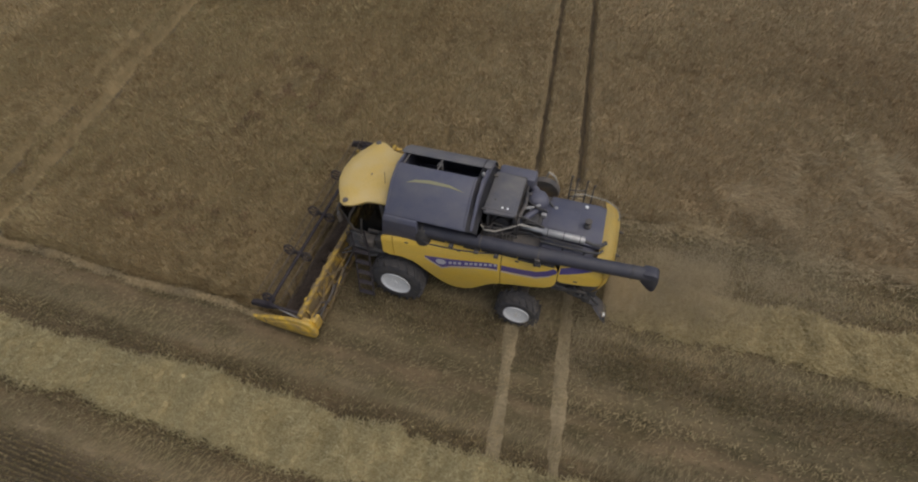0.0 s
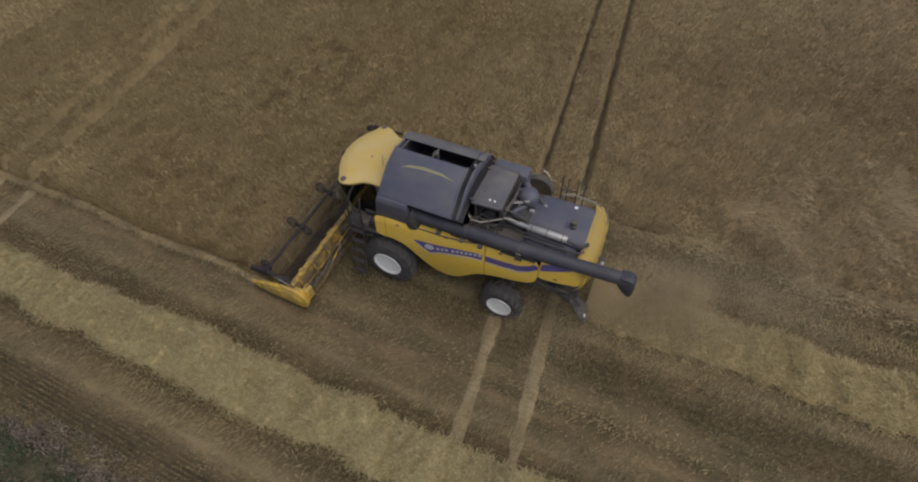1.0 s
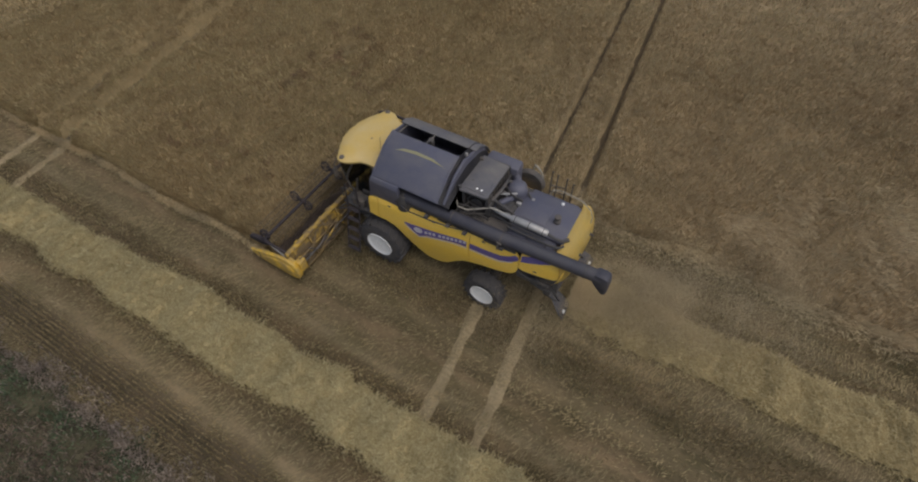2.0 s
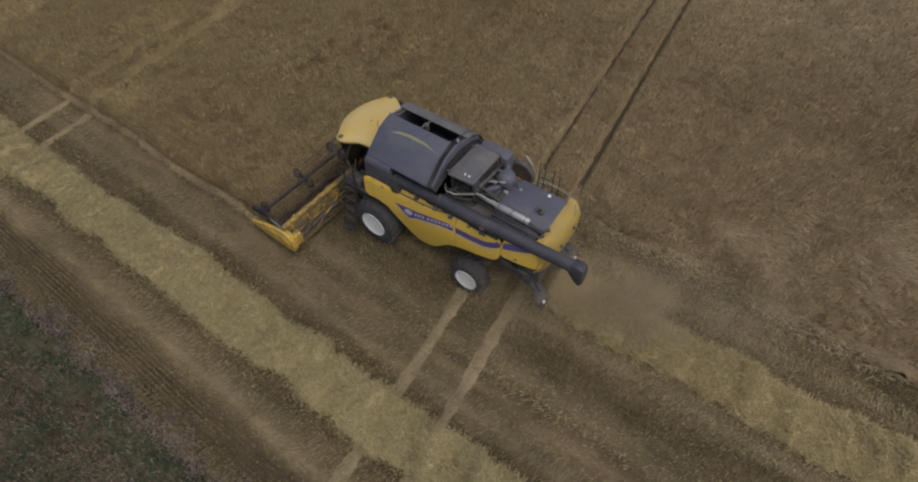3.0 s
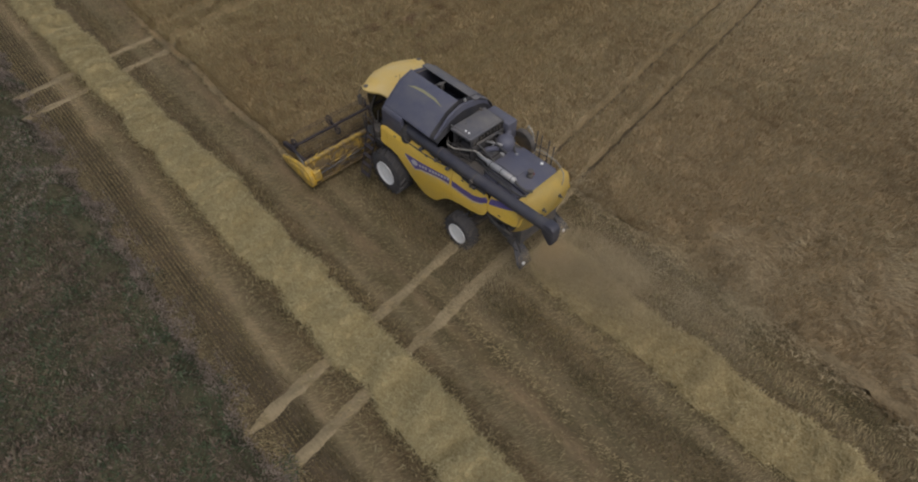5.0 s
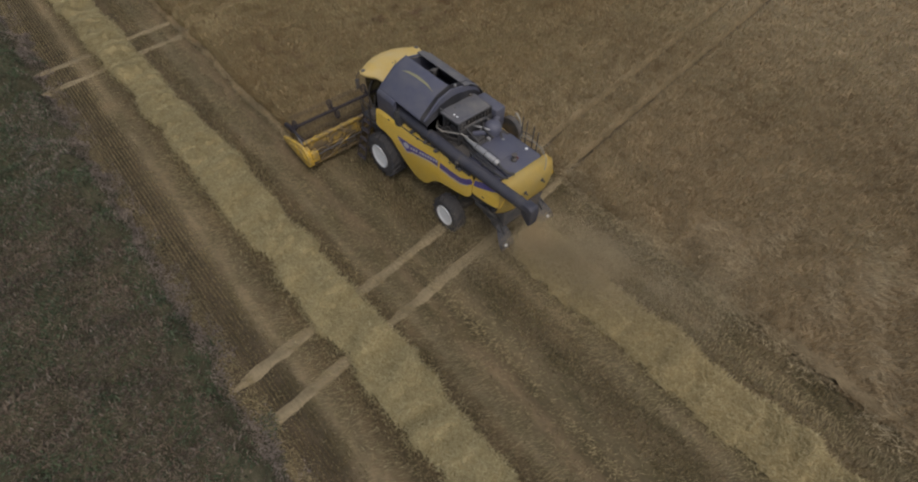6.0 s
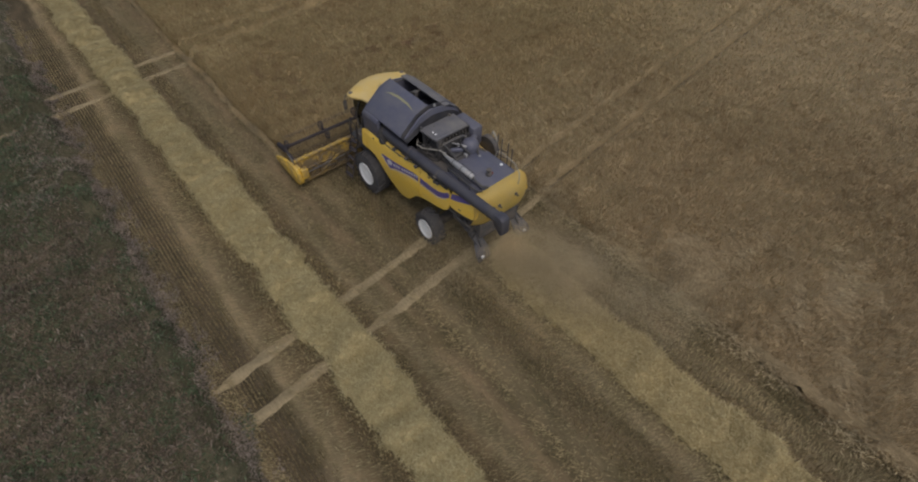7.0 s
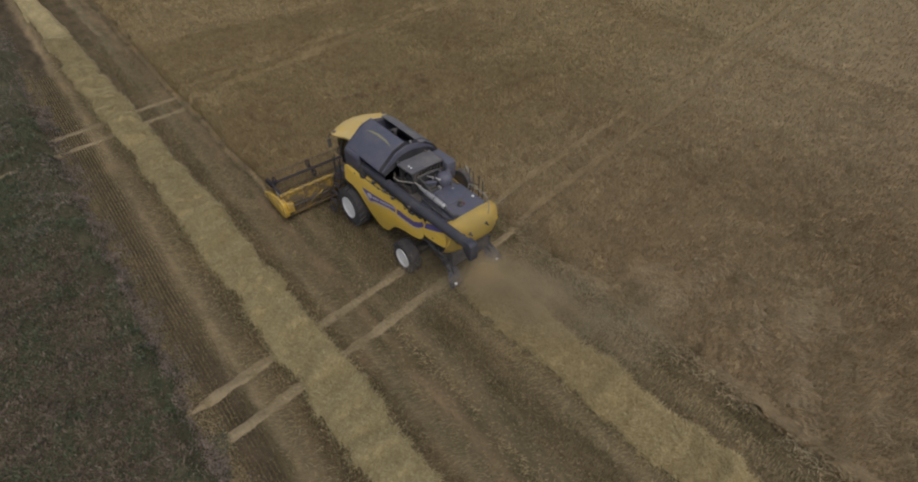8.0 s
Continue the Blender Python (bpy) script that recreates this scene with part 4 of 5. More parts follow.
def cover(line, x0, x1, thick=0.035):
    """A folded sheet: a line of (y, z) pushed along x."""
    under = [(y, z - thick) for y, z in reversed(line)]
    return prism(line + under, x0, x1, "x", 0.008)


near_slope = [(-1.36, 3.72), (-1.30, 3.79), (-0.98, 4.05), (-0.68, 4.30), (-0.42, 4.40), (-0.14, 4.48)]
part("tank_cover", cover(near_slope, -0.05, 2.2), GREY, tank, "closed dark grey tank cover with a yellow flash")
part("tank_cover", cover([(0.38, 4.37), (0.62, 4.34), (0.98, 4.10), (1.16, 3.86), (1.28, 3.62)], -0.12, 2.42), PALE_GREY, tank, "raised grey tank cover")
for x in (-0.04, 2.14):
    part("cover_rib", cover([(y, z + 0.03) for y, z in near_slope[1:]], x, x + 0.05, 0.04), GREY, tank)
flash = [(0.36, -0.66), (0.6, -0.54), (1.0, -0.48), (1.55, -0.50), (2.0, -0.62), (1.55, -0.57), (1.0, -0.57), (0.6, -0.61)]
part("cover_flash", shape([(x, y, 4.30 + (y + 0.68) * 0.385 + 0.012) for x, y in flash], [tuple(range(8))]), FLASH, tank, "faded yellow flash painted on the cover")
part("tank_brace", join(tube([(1.05, -0.16, 4.4), (1.05, 0.52, 4.30)], 0.03), box(0.98, 1.12, 0.1, 0.25, 4.1, 4.36, 0.01)), DARK, tank)
part("tank_brace", tube([(0.1, -0.16, 4.4), (0.1, 0.52, 4.30)], 0.025), DARK, tank)
# arched rear wall of the tank: a rim that slopes back and down to an upright sheet
bow = near_slope + [(0.1, 4.47), (0.38, 4.40), (0.62, 4.36), (0.98, 4.12), (1.2, 3.8), (1.24, 3.7)]
bow_n = len(bow)
foot = [(y * 0.94, 3.58 + (z - 3.70) * 0.52) for y, z in bow]
rim = [(2.2, y, z) for y, z in bow] + [(2.49, y, z) for y, z in foot] + [(2.49, y, 3.2) for y, z in foot]
wall = shape(rim, [(r * bow_n + k, r * bow_n + k + 1, (r + 1) * bow_n + k + 1, (r + 1) * bow_n + k) for r in (0, 1) for k in range(bow_n - 1)])
bmesh.ops.solidify(wall, geom=wall.faces[:], thickness=0.03)
part("tank_rear_wall", wall, ARCH, tank, "arched dark grey rear wall of the tank", 40)
part("level_lamp", turned([(0.05, 0), (0.05, 0.06), (0.03, 0.09), (0, 0.1)], (2.3, 0.05, 4.42), 10, "z"), STEEL, tank)

# unloading auger folded back along the side
auger = part("unloading_auger", tube([(0.6, -1.1, 3.1), (0.8, -1.18, 3.18), (1.0, -1.22, 3.22), (4.15, -1.21, 3.27), (7.0, -1.03, 3.22)], [0.15, 0.185, 0.188, 0.186, 0.178], 24), AUGER_GREY, harvester, "long dark grey unloading tube folded along the side")
part("spout", join(prism([(6.74, 3.40), (7.0, 3.41), (7.13, 3.36), (7.17, 3.1), (7.16, 2.76), (7.06, 2.69), (6.9, 2.84), (6.72, 3.05)], -1.20, -0.86, "y", 0.08)), AUGER_GREY, auger, "downturned spout")
for x in (0.98, 2.6, 4.15, 6.5):
    y = float(np.interp(x, (1.0, 4.15, 7.0), (-1.22, -1.21, -1.03)))
    part("band", turned([(0.186, -0.02), (0.195, -0.02), (0.195, 0.02), (0.186, 0.02)], (x, y, float(np.interp(x, (1, 4.15, 7), (3.22, 3.27, 3.22)))), 24, "x"), DARK, auger)
# Black here paints the shade that the tank cover throws on the elbow.
part("auger_elbow", turned([(0.0, 2.78), (0.26, 2.78), (0.27, 3.2), (0.2, 3.36), (0, 3.4)], (0.95, -1.2, 0), 20, "z"), ENGINE, harvester)
part("auger_saddle", join(box(4.05, 4.25, -1.4, -0.9, 2.95, 3.04), box(4.08, 4.12, -1.45, -1.38, 3.0, 3.3, 0.01), box(4.08, 4.22, -1.47, -1.42, 3.26, 3.33, 0.01)), DARK, harvester, "cradle that carries the tube")
# Added black blocks that imitate the ragged shadow below the tube.
part("tube_shade", join(*[box(0.62 + 0.5 * i, 1.1 + 0.5 * i, -1.33 + 0.02 * (i % 3), -0.92, 2.95, 3.03 + 0.015 * (i % 2), 0.02) for i in range(8)]), ENGINE, harvester, "black blocks standing in for the shadow below the folded tube")
part("auger_hose", tube([(0.75, -1.42, 3.1), (1.2, -1.5, 3.0), (2.0, -1.46, 2.98), (2.6, -1.42, 3.02), (3.2, -1.3, 3.05)], 0.02, 6), BLACK, harvester)
for x in (1.75, 2.45, 3.0):
    part("bracket", box(x, x + 0.12, -1.46, -1.3, 2.98, 3.06, 0.01), DARK, harvester)

# engine bay behind the tank
part("radiator_cover", join(prism([(2.50, -0.72), (2.54, -0.78), (3.30, -0.74), (3.37, -0.68), (3.34, 0.68), (2.50, 0.74)], 3.88, 3.97, "z", 0.025), box(2.60, 3.27, -0.66, 0.62, 3.96, 3.99, 0.01)), PALE_GREY, harvester, "dusty grey radiator cover")
part("radiator_core", join(box(2.6, 3.36, -0.42, 0.78, 2.95, 3.92, 0.03), box(2.6, 2.66, -0.72, 0.7, 2.95, 3.92, 0.01), box(3.3, 3.36, -0.68, 0.7, 3.1, 3.92, 0.01)), ENGINE, harvester, "dark radiator core below its cover")
part("fan_belt_guard", join(tube([(2.72, -0.62, 3.05), (2.74, -0.62, 3.55), (2.9, -0.6, 3.78), (3.2, -0.58, 3.7)], 0.03), tube([(2.8, -0.55, 3.2), (3.25, -0.52, 3.35)], 0.05, 10), turned([(0.0, -0.6), (0.2, -0.6), (0.2, -0.5), (0, -0.5)], (3.0, 0, 3.42), 20)), ENGINE, harvester)
for i in range(9):
    part("cooler_fin", box(3.345, 3.385, -0.58 + 0.14 * i, -0.53 + 0.14 * i, 3.12, 3.86, 0.008), DARK, harvester)
part("cooler_hose", tube([(3.42, -0.5, 3.7), (3.5, -0.1, 3.78), (3.46, 0.35, 3.72), (3.6, 0.55, 3.55)], 0.05, 10), DARK, harvester)
for x in (2.98, 3.12):
    part("cover_bolt", turned([(0.03, 3.985), (0.03, 4.01), (0.0, 4.015)], (x, -0.55, 0), 8, "z"), WHITE, harvester)
for y in (-0.7, 0.54):
    part("cover_hinge", box(2.47, 2.58, y - 0.04, y + 0.04, 3.96, 4.02, 0.008), DARK, harvester)
part("coolant_tank", box(2.52, 3.58, 0.74, 1.18, 3.1, 3.86, 0.07), GREY, harvester, "dark grey moulded tank beside the engine")
part("screen_housing", join(turned([(0.0, 1.26), (0.42, 1.26), (0.46, 1.32), (0.46, 1.42), (0.4, 1.47), (0, 1.48)], (3.78, 0, 2.96), 32), turned([(0.2, 1.47), (0.2, 1.52), (0, 1.52)], (3.78, 0, 2.96), 20)), DARK, harvester, "round dusty cooling screen housing")
part("air_cleaner", join(turned([(0.0, 3.0), (0.3, 3.0), (0.315, 3.42), (0.28, 3.56), (0.18, 3.65), (0, 3.68)], (3.74, 0.46, 0), 24, "z"), tube([(3.76, 0.4, 3.5), (3.62, 0.72, 3.55), (3.5, 0.86, 3.5)], 0.11, 12), tube([(3.78, 0.1, 3.45), (3.6, -0.2, 3.45), (3.45, -0.35, 3.3)], 0.09, 10)), GREY, harvester, "grey round air cleaner")
part("engine_block", join(box(3.42, 4.0, -0.55, 0.15, 3.0, 3.32, 0.04), box(3.5, 3.9, -0.4, 0.0, 3.3, 3.42, 0.03), tube([(3.4, 0.2, 3.3), (3.6, 0.55, 3.5), (3.9, 0.75, 3.4)], 0.045), tube([(3.45, -0.5, 3.35), (3.7, -0.3, 3.46), (4.0, -0.35, 3.36)], 0.03), box(3.4, 3.44, -0.7, 0.7, 3.1, 3.7, 0.01)), ENGINE, harvester, "dark engine with hoses")
part("engine_pipe", join(tube([(3.42, -0.1, 3.62), (3.7, -0.02, 3.66), (3.85, 0.2, 3.55)], 0.035), tube([(3.44, 0.15, 3.5), (3.62, 0.1, 3.55), (3.66, -0.2, 3.4)], 0.025)), MUFFLER, harvester)
for a, b, c, r in (((2.7, -0.3, 3.98), (3.5, -0.45, 3.7), (4.1, -0.4, 3.4), 0.03), ((3.45, 0.3, 3.55), (3.75, 0.0, 3.68), (4.05, 0.2, 3.35), 0.035), ((3.5, 0.6, 3.3), (3.9, 0.62, 3.5), (4.2, 0.45, 3.3), 0.03),
                   ((3.46, -0.62, 3.25), (3.8, -0.66, 3.34), (4.2, -0.75, 3.3), 0.025), ((3.3, -0.85, 3.05), (3.8, -0.92, 3.14), (4.4, -0.95, 3.1), 0.03), ((2.6, -0.9, 3.3), (2.8, -0.7, 3.5), (3.2, -0.6, 3.3), 0.025)):
    part("hose", tube([a, b, c], r, 7), ENGINE, harvester)
for x, y, z in ((3.55, -0.32, 3.44), (3.8, -0.18, 3.36), (3.62, 0.02, 3.36), (3.9, -0.45, 3.3), (4.0, 0.05, 3.34)):
    part("engine_fitting", box(x - 0.07, x + 0.07, y - 0.05, y + 0.05, z - 0.06, z + 0.07, 0.015), MUFFLER if x > 3.85 else ENGINE, harvester)
part("step_grate", join(*[box(2.56 + 0.1 * i, 2.60 + 0.1 * i, -1.0, -0.72, 3.16, 3.19, 0.005) for i in range(9)], box(2.55, 3.46, -1.02, -0.98, 3.12, 3.2, 0.006), box(2.55, 3.46, -0.76, -0.72, 3.12, 3.2, 0.006)), ENGINE, harvester)
for a, b in (((2.62, -0.98, 3.18), (2.62, -0.98, 3.62)), ((3.08, -0.9, 3.18), (3.08, -0.88, 3.60)), ((2.44, -0.78, 3.2), (2.44, -0.78, 3.62)), ((3.38, -0.7, 3.0), (3.38, -0.7, 3.60))):
    part("rail_post", tube([a, b], 0.012, 6), DARK, harvester)
part("guard_rail", tube([(2.44, -0.8, 3.5), (2.62, -0.99, 3.5), (2.9, -0.97, 3.5), (3.22, -0.8, 3.55), (3.48, -0.64, 3.58), (4.15, -0.64, 3.58)], 0.024), RAIL, harvester, "pale bent guard rail")
part("guard_frame", join(tube([(2.44, -0.78, 3.62), (2.62, -0.98, 3.62), (3.08, -0.9, 3.6), (3.38, -0.7, 3.6)], 0.012, 6), tube([(2.62, -0.98, 3.34), (3.08, -0.9, 3.34), (3.38, -0.7, 3.34)], 0.012, 6)), DARK, harvester, "thin dark frame of the guard")

# rear deck and tail
part("rear_deck", join(prism([(3.97, 0.66), (4.62, 0.86), (5.62, 0.80), (5.66, -0.62), (4.02, -0.52)], 3.2, 3.29, "z", 0.02), box(4.1, 5.5, -0.9, 0.95, 3.0, 3.2, 0.03), box(4.15, 4.95, -0.28, 0.48, 3.285, 3.305, 0.008)), GREY, harvester, "flat dark grey rear deck")
part("deck_knob", join(turned([(0.10, 3.28), (0.10, 3.36), (0.06, 3.40), (0.06, 3.47), (0.095, 3.49), (0.095, 3.53), (0.0, 3.54)], (5.2, 0.02, 0), 16, "z")), DARK, harvester, "black filler cap")
part("beacon", turned([(0.035, 3.29), (0.035, 3.34), (0.02, 3.36), (0, 3.36)], (5.22, 0.16, 0), 10, "z"), RED, harvester, "small red lamp on the deck")
for x, y in ((5.08, 0.70), (4.28, 0.44)):
    part("deck_lamp", turned([(0.05, 3.28), (0.05, 3.32), (0, 3.33)], (x, y, 0), 10, "z"), WHITE if x > 5 else STEEL, harvester, "small lamp on the deck")
part("exhaust_muffler", turned([(0.0, -0.55), (0.07, -0.55), (0.1, -0.5), (0.104, 0.5), (0.07, 0.55), (0.0, 0.55)], (4.66, -0.68, 3.56), 20, "x"), MUFFLER, harvester, "shiny steel exhaust muffler")
for i in range(3):
    part("muffler_band", turned([(0.101, -0.01), (0.109, -0.01), (0.109, 0.01), (0.101, 0.01)], (4.24 + 0.42 * i, -0.68, 3.56), 20, "x"), ENGINE, harvester)
part("exhaust_pipe", tube([(3.5, -0.5, 3.4), (3.85, -0.66, 3.54), (4.2, -0.68, 3.56)], 0.055, 12), MUFFLER, harvester)
part("exhaust_tail", tube([(5.16, -0.68, 3.56), (5.42, -0.7, 3.5), (5.62, -0.64, 3.44), (5.74, -0.5, 3.43)], [0.045, 0.045, 0.05, 0.055], 12), ENGINE, harvester)
part("deck_rail", join(tube([(4.1, -0.84, 3.34), (5.3, -0.86, 3.34), (5.6, -0.82, 3.34), (5.7, -0.7, 3.34)], 0.035), tube([(4.1, -0.76, 3.4), (5.2, -0.8, 3.4)], 0.025), *[tube([(x, -0.86, 3.1), (x, -0.85, 3.35)], 0.02, 6) for x in (4.15, 4.7, 5.25)]), ENGINE, harvester)
part("hand_rail", tube([(4.62, 0.86, 3.26), (4.66, 0.86, 3.52), (4.9, 0.92, 3.55), (5.55, 0.86, 3.54), (5.88, 0.74, 3.44), (5.98, 0.66, 3.28), (5.98, 0.62, 3.05)], 0.015), CREAM, harvester, "pale curved handrail round the deck")
for x, y, h in ((4.52, 1.02, 4.05), (4.68, 1.06, 3.95), (4.95, 1.1, 3.9), (5.15, 1.1, 3.78)):
    part("ladder_rail", tube([(x, y, 2.3), (x, y, h), (x + 0.04, y - 0.05, h + 0.04)], 0.02, 6), DARK, harvester)
for z in (2.5, 2.75, 3.0, 3.25, 3.5):
    part("ladder_rung", tube([(4.52, 1.02, z), (4.95, 1.1, z)], 0.016, 6), DARK, harvester)
part("ladder_arc", tube([(3.7, 1.45, 3.1)] + [(3.72 + 0.42 * math.sin(a), 1.42, 3.1 + 0.55 * math.cos(a)) for a in (0.3, 0.6, 0.9, 1.2, 1.5)], 0.025), CREAM, harvester)

# rounded yellow tail hood
hood_line = [(5.62, 3.28), (5.74, 3.27), (5.88, 3.21), (6.0, 3.08), (6.07, 2.9), (6.1, 2.65), (6.09, 2.4), (6.04, 2.2), (5.95, 2.08)]
verts, faces = [], []
ws = np.linspace(-1, 1, 25)
for w in ws:
    round_off = abs(w) ** 5
    for k, (x, z) in enumerate(hood_line):
        verts.append((x - 0.30 * round_off * (0.25 + 0.75 * k / 8), 0.0 + 1.19 * w * (1 - 0.05 * (k < 2)), z - 0.10 * abs(w) ** 6 * (k < 5)))
m = len(hood_line)
faces = [(i * m + j, (i + 1) * m + j, (i + 1) * m + j + 1, i * m + j + 1) for i in range(len(ws) - 1) for j in range(m - 1)]
hood = shape(verts, faces)
bmesh.ops.solidify(hood, geom=hood.faces[:], thickness=0.03)
part("tail_hood", hood, TAIL_YELLOW, harvester, "rounded yellow tail hood", 50)
for y, x, z in ((-0.28, 6.09, 2.74), (0.47, 6.08, 2.82)):
    part("hood_hook", join(tube([(x - 0.02, y, z), (x + 0.07, y, z), (x + 0.09, y + 0.03, z - 0.05)], 0.028), turned([(0.06, 0.0), (0.06, 0.025), (0, 0.03)], (x - 0.01, y, z), 12, "x")), DARK, harvester)

# chopper and spreader under the tail
part("straw_chopper", join(prism([(4.9, 2.1), (5.75, 2.12), (5.86, 1.9), (5.86, 1.3), (5.6, 1.05), (5.1, 1.2), (4.7, 1.7)], -0.86, 0.86), tube([(5.35, -0.98, 1.55), (5.35, 0.98, 1.55)], 0.2, 16), box(4.6, 5.6, -1.0, -0.9, 1.5, 1.62), tube([(4.4, -1.05, 1.9), (5.0, -1.02, 1.7), (5.6, -1.0, 1.72)], 0.05)), DARK, harvester, "dark straw chopper box")
for s in (-1, 1):
    blade = shape([(x, s * y, z) for x, y, z in ((5.62, 0.78, 1.46), (5.62, 0.96, 1.46), (5.88, 1.12, 1.2), (6.14, 1.26, 0.92), (6.3, 1.26, 0.74), (6.28, 0.66, 0.74), (6.08, 0.58, 0.94), (5.84, 0.66, 1.22))], [tuple(range(8))])
    bmesh.ops.solidify(blade, geom=blade.faces[:], thickness=0.025)
    flap = part("spreader_flap", bevelled(blade, 0.006, 1), FLAP, harvester, "dusty grey steel spreader flap")
    part("flap_shank", join(tube([(5.5, s * 0.86, 1.6), (5.72, s * 0.86, 1.4), (6.0, s * 0.9, 1.1)], 0.04, 8), box(5.52, 5.7, min(s * 0.76, s * 0.96), max(s * 0.76, s * 0.96), 1.38, 1.56, 0.02)), ENGINE, flap)
    part("flap_plate", box(6.19, 6.26, min(s * 0.95, s * 1.06), max(s * 0.95, s * 1.06), 0.78, 0.86, 0.006), WHITE, flap, "pale worn plate on the flap")
for s in (-1, 1):
    part("deflector_link", join(tube([(4.9, s * 0.98, 1.75), (5.35, s * 1.04, 1.5), (5.75, s * 1.05, 1.62)], 0.035, 7), tube([(5.2, s * 1.0, 1.9), (5.6, s * 1.06, 1.35), (5.95, s * 1.04, 1.25)], 0.025, 6), box(5.5, 5.72, min(s * 0.96, s * 1.1), max(s * 0.96, s * 1.1), 1.36, 1.6, 0.03), box(5.05, 5.3, min(s * 0.92, s * 1.06), max(s * 0.92, s * 1.06), 1.5, 1.78, 0.04)), ENGINE, harvester, "dark chopper linkage")
for y in (-0.95, 0.95):
    part("stay_rod", tube([(5.3, y, 2.2), (5.5, y, 1.7), (5.62, y, 1.3)], 0.02, 6), DARK, harvester)

# cab
cab = part("cab", join(box(-1.5, -0.28, -0.92, 0.92, 1.78, 2.02, 0.04), tube([(-1.5, -0.9, 2.0), (-1.78, -0.82, 2.9), (-1.5, -0.85, 3.6)], 0.045), tube([(-1.5, 0.9, 2.0), (-1.78, 0.82, 2.9), (-1.5, 0.85, 3.6)], 0.045),
                       box(-0.42, -0.3, -0.94, -0.84, 2.0, 3.6), box(-0.42, -0.3, 0.84, 0.94, 2.0, 3.6), box(-0.36, -0.3, -0.9, 0.9, 2.0, 3.6), box(-1.55, -0.3, -0.9, 0.9, 3.52, 3.6)), DARK, harvester, "dark-framed driver's cab")
for s in (-1, 1):
    part("side_window", prism([(-0.44, 2.05), (-1.46, 2.05), (-1.72, 2.88), (-1.5, 3.54), (-0.44, 3.54)], s * 0.885, s * 0.9, "y", 0.0), GLASS, cab, "tinted side window")
part("windscreen", prism([(-1.5, 2.04), (-1.77, 2.9), (-1.52, 3.56), (-1.54, 3.56), (-1.79, 2.9), (-1.52, 2.04)], -0.8, 0.8, "y", 0.0), GLASS, cab, "tinted windscreen")
part("driver_seat", join(box(-0.95, -0.5, -0.27, 0.27, 2.35, 2.5, 0.05), box(-0.6, -0.48, -0.26, 0.26, 2.45, 3.1, 0.05), box(-0.85, -0.6, -0.12, 0.12, 2.0, 2.36)), BLACK, cab, "black driver's seat")
part("steering_column", join(tube([(-1.35, 0, 2.0), (-1.2, 0, 2.62)], 0.05), turned([(0.2, -0.015), (0.22, 0), (0.2, 0.015), (0.18, 0)], (-1.18, 0, 2.66), 20, "z")), DARK, cab)
half = [(-0.10, 1.0), (-0.5, 1.0), (-0.72, 1.04), (-0.9, 1.17), (-1.08, 1.28), (-1.27, 1.32), (-1.42, 1.25), (-1.5, 1.08), (-1.68, 0.78), (-1.83, 0.42), (-1.88, 0.0)]
outline = [(x, -y) for x, y in half] + [(x, y) for x, y in reversed(half[:-1])]
rings = []
for inset, z in ((0.02, 3.56), (0.0, 3.59), (0.0, 3.64), (0.05, 3.69), (0.3, 3.75), (0.6, 3.77)):
    rings.append([(-0.75 + (x + 0.75) * (1 - inset), y * (1 - inset), z) for x, y in outline])
k = len(outline)
roof = shape([p for r in rings for p in r], [(i * k + j, i * k + (j + 1) % k, (i + 1) * k + (j + 1) % k, (i + 1) * k + j) for i in range(len(rings) - 1) for j in range(k)] + [tuple(range(k)), tuple(range((len(rings) - 1) * k, len(rings) * k))])
part("cab_roof", roof, ROOF_YELLOW, cab, "dusty pale yellow cab roof", 40)
for s in (-1, 1):
    part("roof_lamp", turned([(0.085, 3.60), (0.085, 3.71), (0.06, 3.72), (0.0, 3.71)], (-1.27, s * 1.18, 0), 16, "z"), DARK, cab)
    part("work_light", box(-1.5, -1.4, s * 0.98 - 0.07, s * 0.98 + 0.07, 3.5, 3.6, 0.02), DARK, cab)
    part("mirror_arm", tube([(-1.4, s * 1.0, 3.6), (-1.48, s * 1.25, 3.55), (-1.5, s * 1.36, 3.42), (-1.5, s * 1.36, 3.0)], 0.016, 6), DARK, cab)
    part("mirror", box(-1.53, -1.47, s * 1.36 - 0.08, s * 1.36 + 0.08, 2.92, 3.32, 0.025), DARK, cab)
    part("ladder_side", tube([(-0.62, s * 2.05, 0.35), (-0.82, s * 1.42, 1.86), (-0.84, s * 1.36, 2.7)], 0.024, 6), REEL, harvester)
    part("ladder_side", tube([(-1.1, s * 2.05, 0.35), (-1.28, s * 1.42, 1.86), (-1.28, s * 1.36, 2.7)], 0.024, 6), REEL, harvester)
    for k in range(5):
        z = 0.42 + 0.33 * k
        y = 2.05 - 0.63 * (z - 0.35) / 1.51
        x = -0.86 - 0.19 * (z - 0.35) / 1.51
        part("ladder_step", box(x - 0.22, x + 0.22, s * y - 0.07, s * y + 0.07, z, z + 0.025, 0.006), REEL, harvester)
    part("platform", box(-1.45, -0.3, min(s * 0.92, s * 1.4), max(s * 0.92, s * 1.4), 1.82, 1.88, 0.01), ENGINE, harvester)
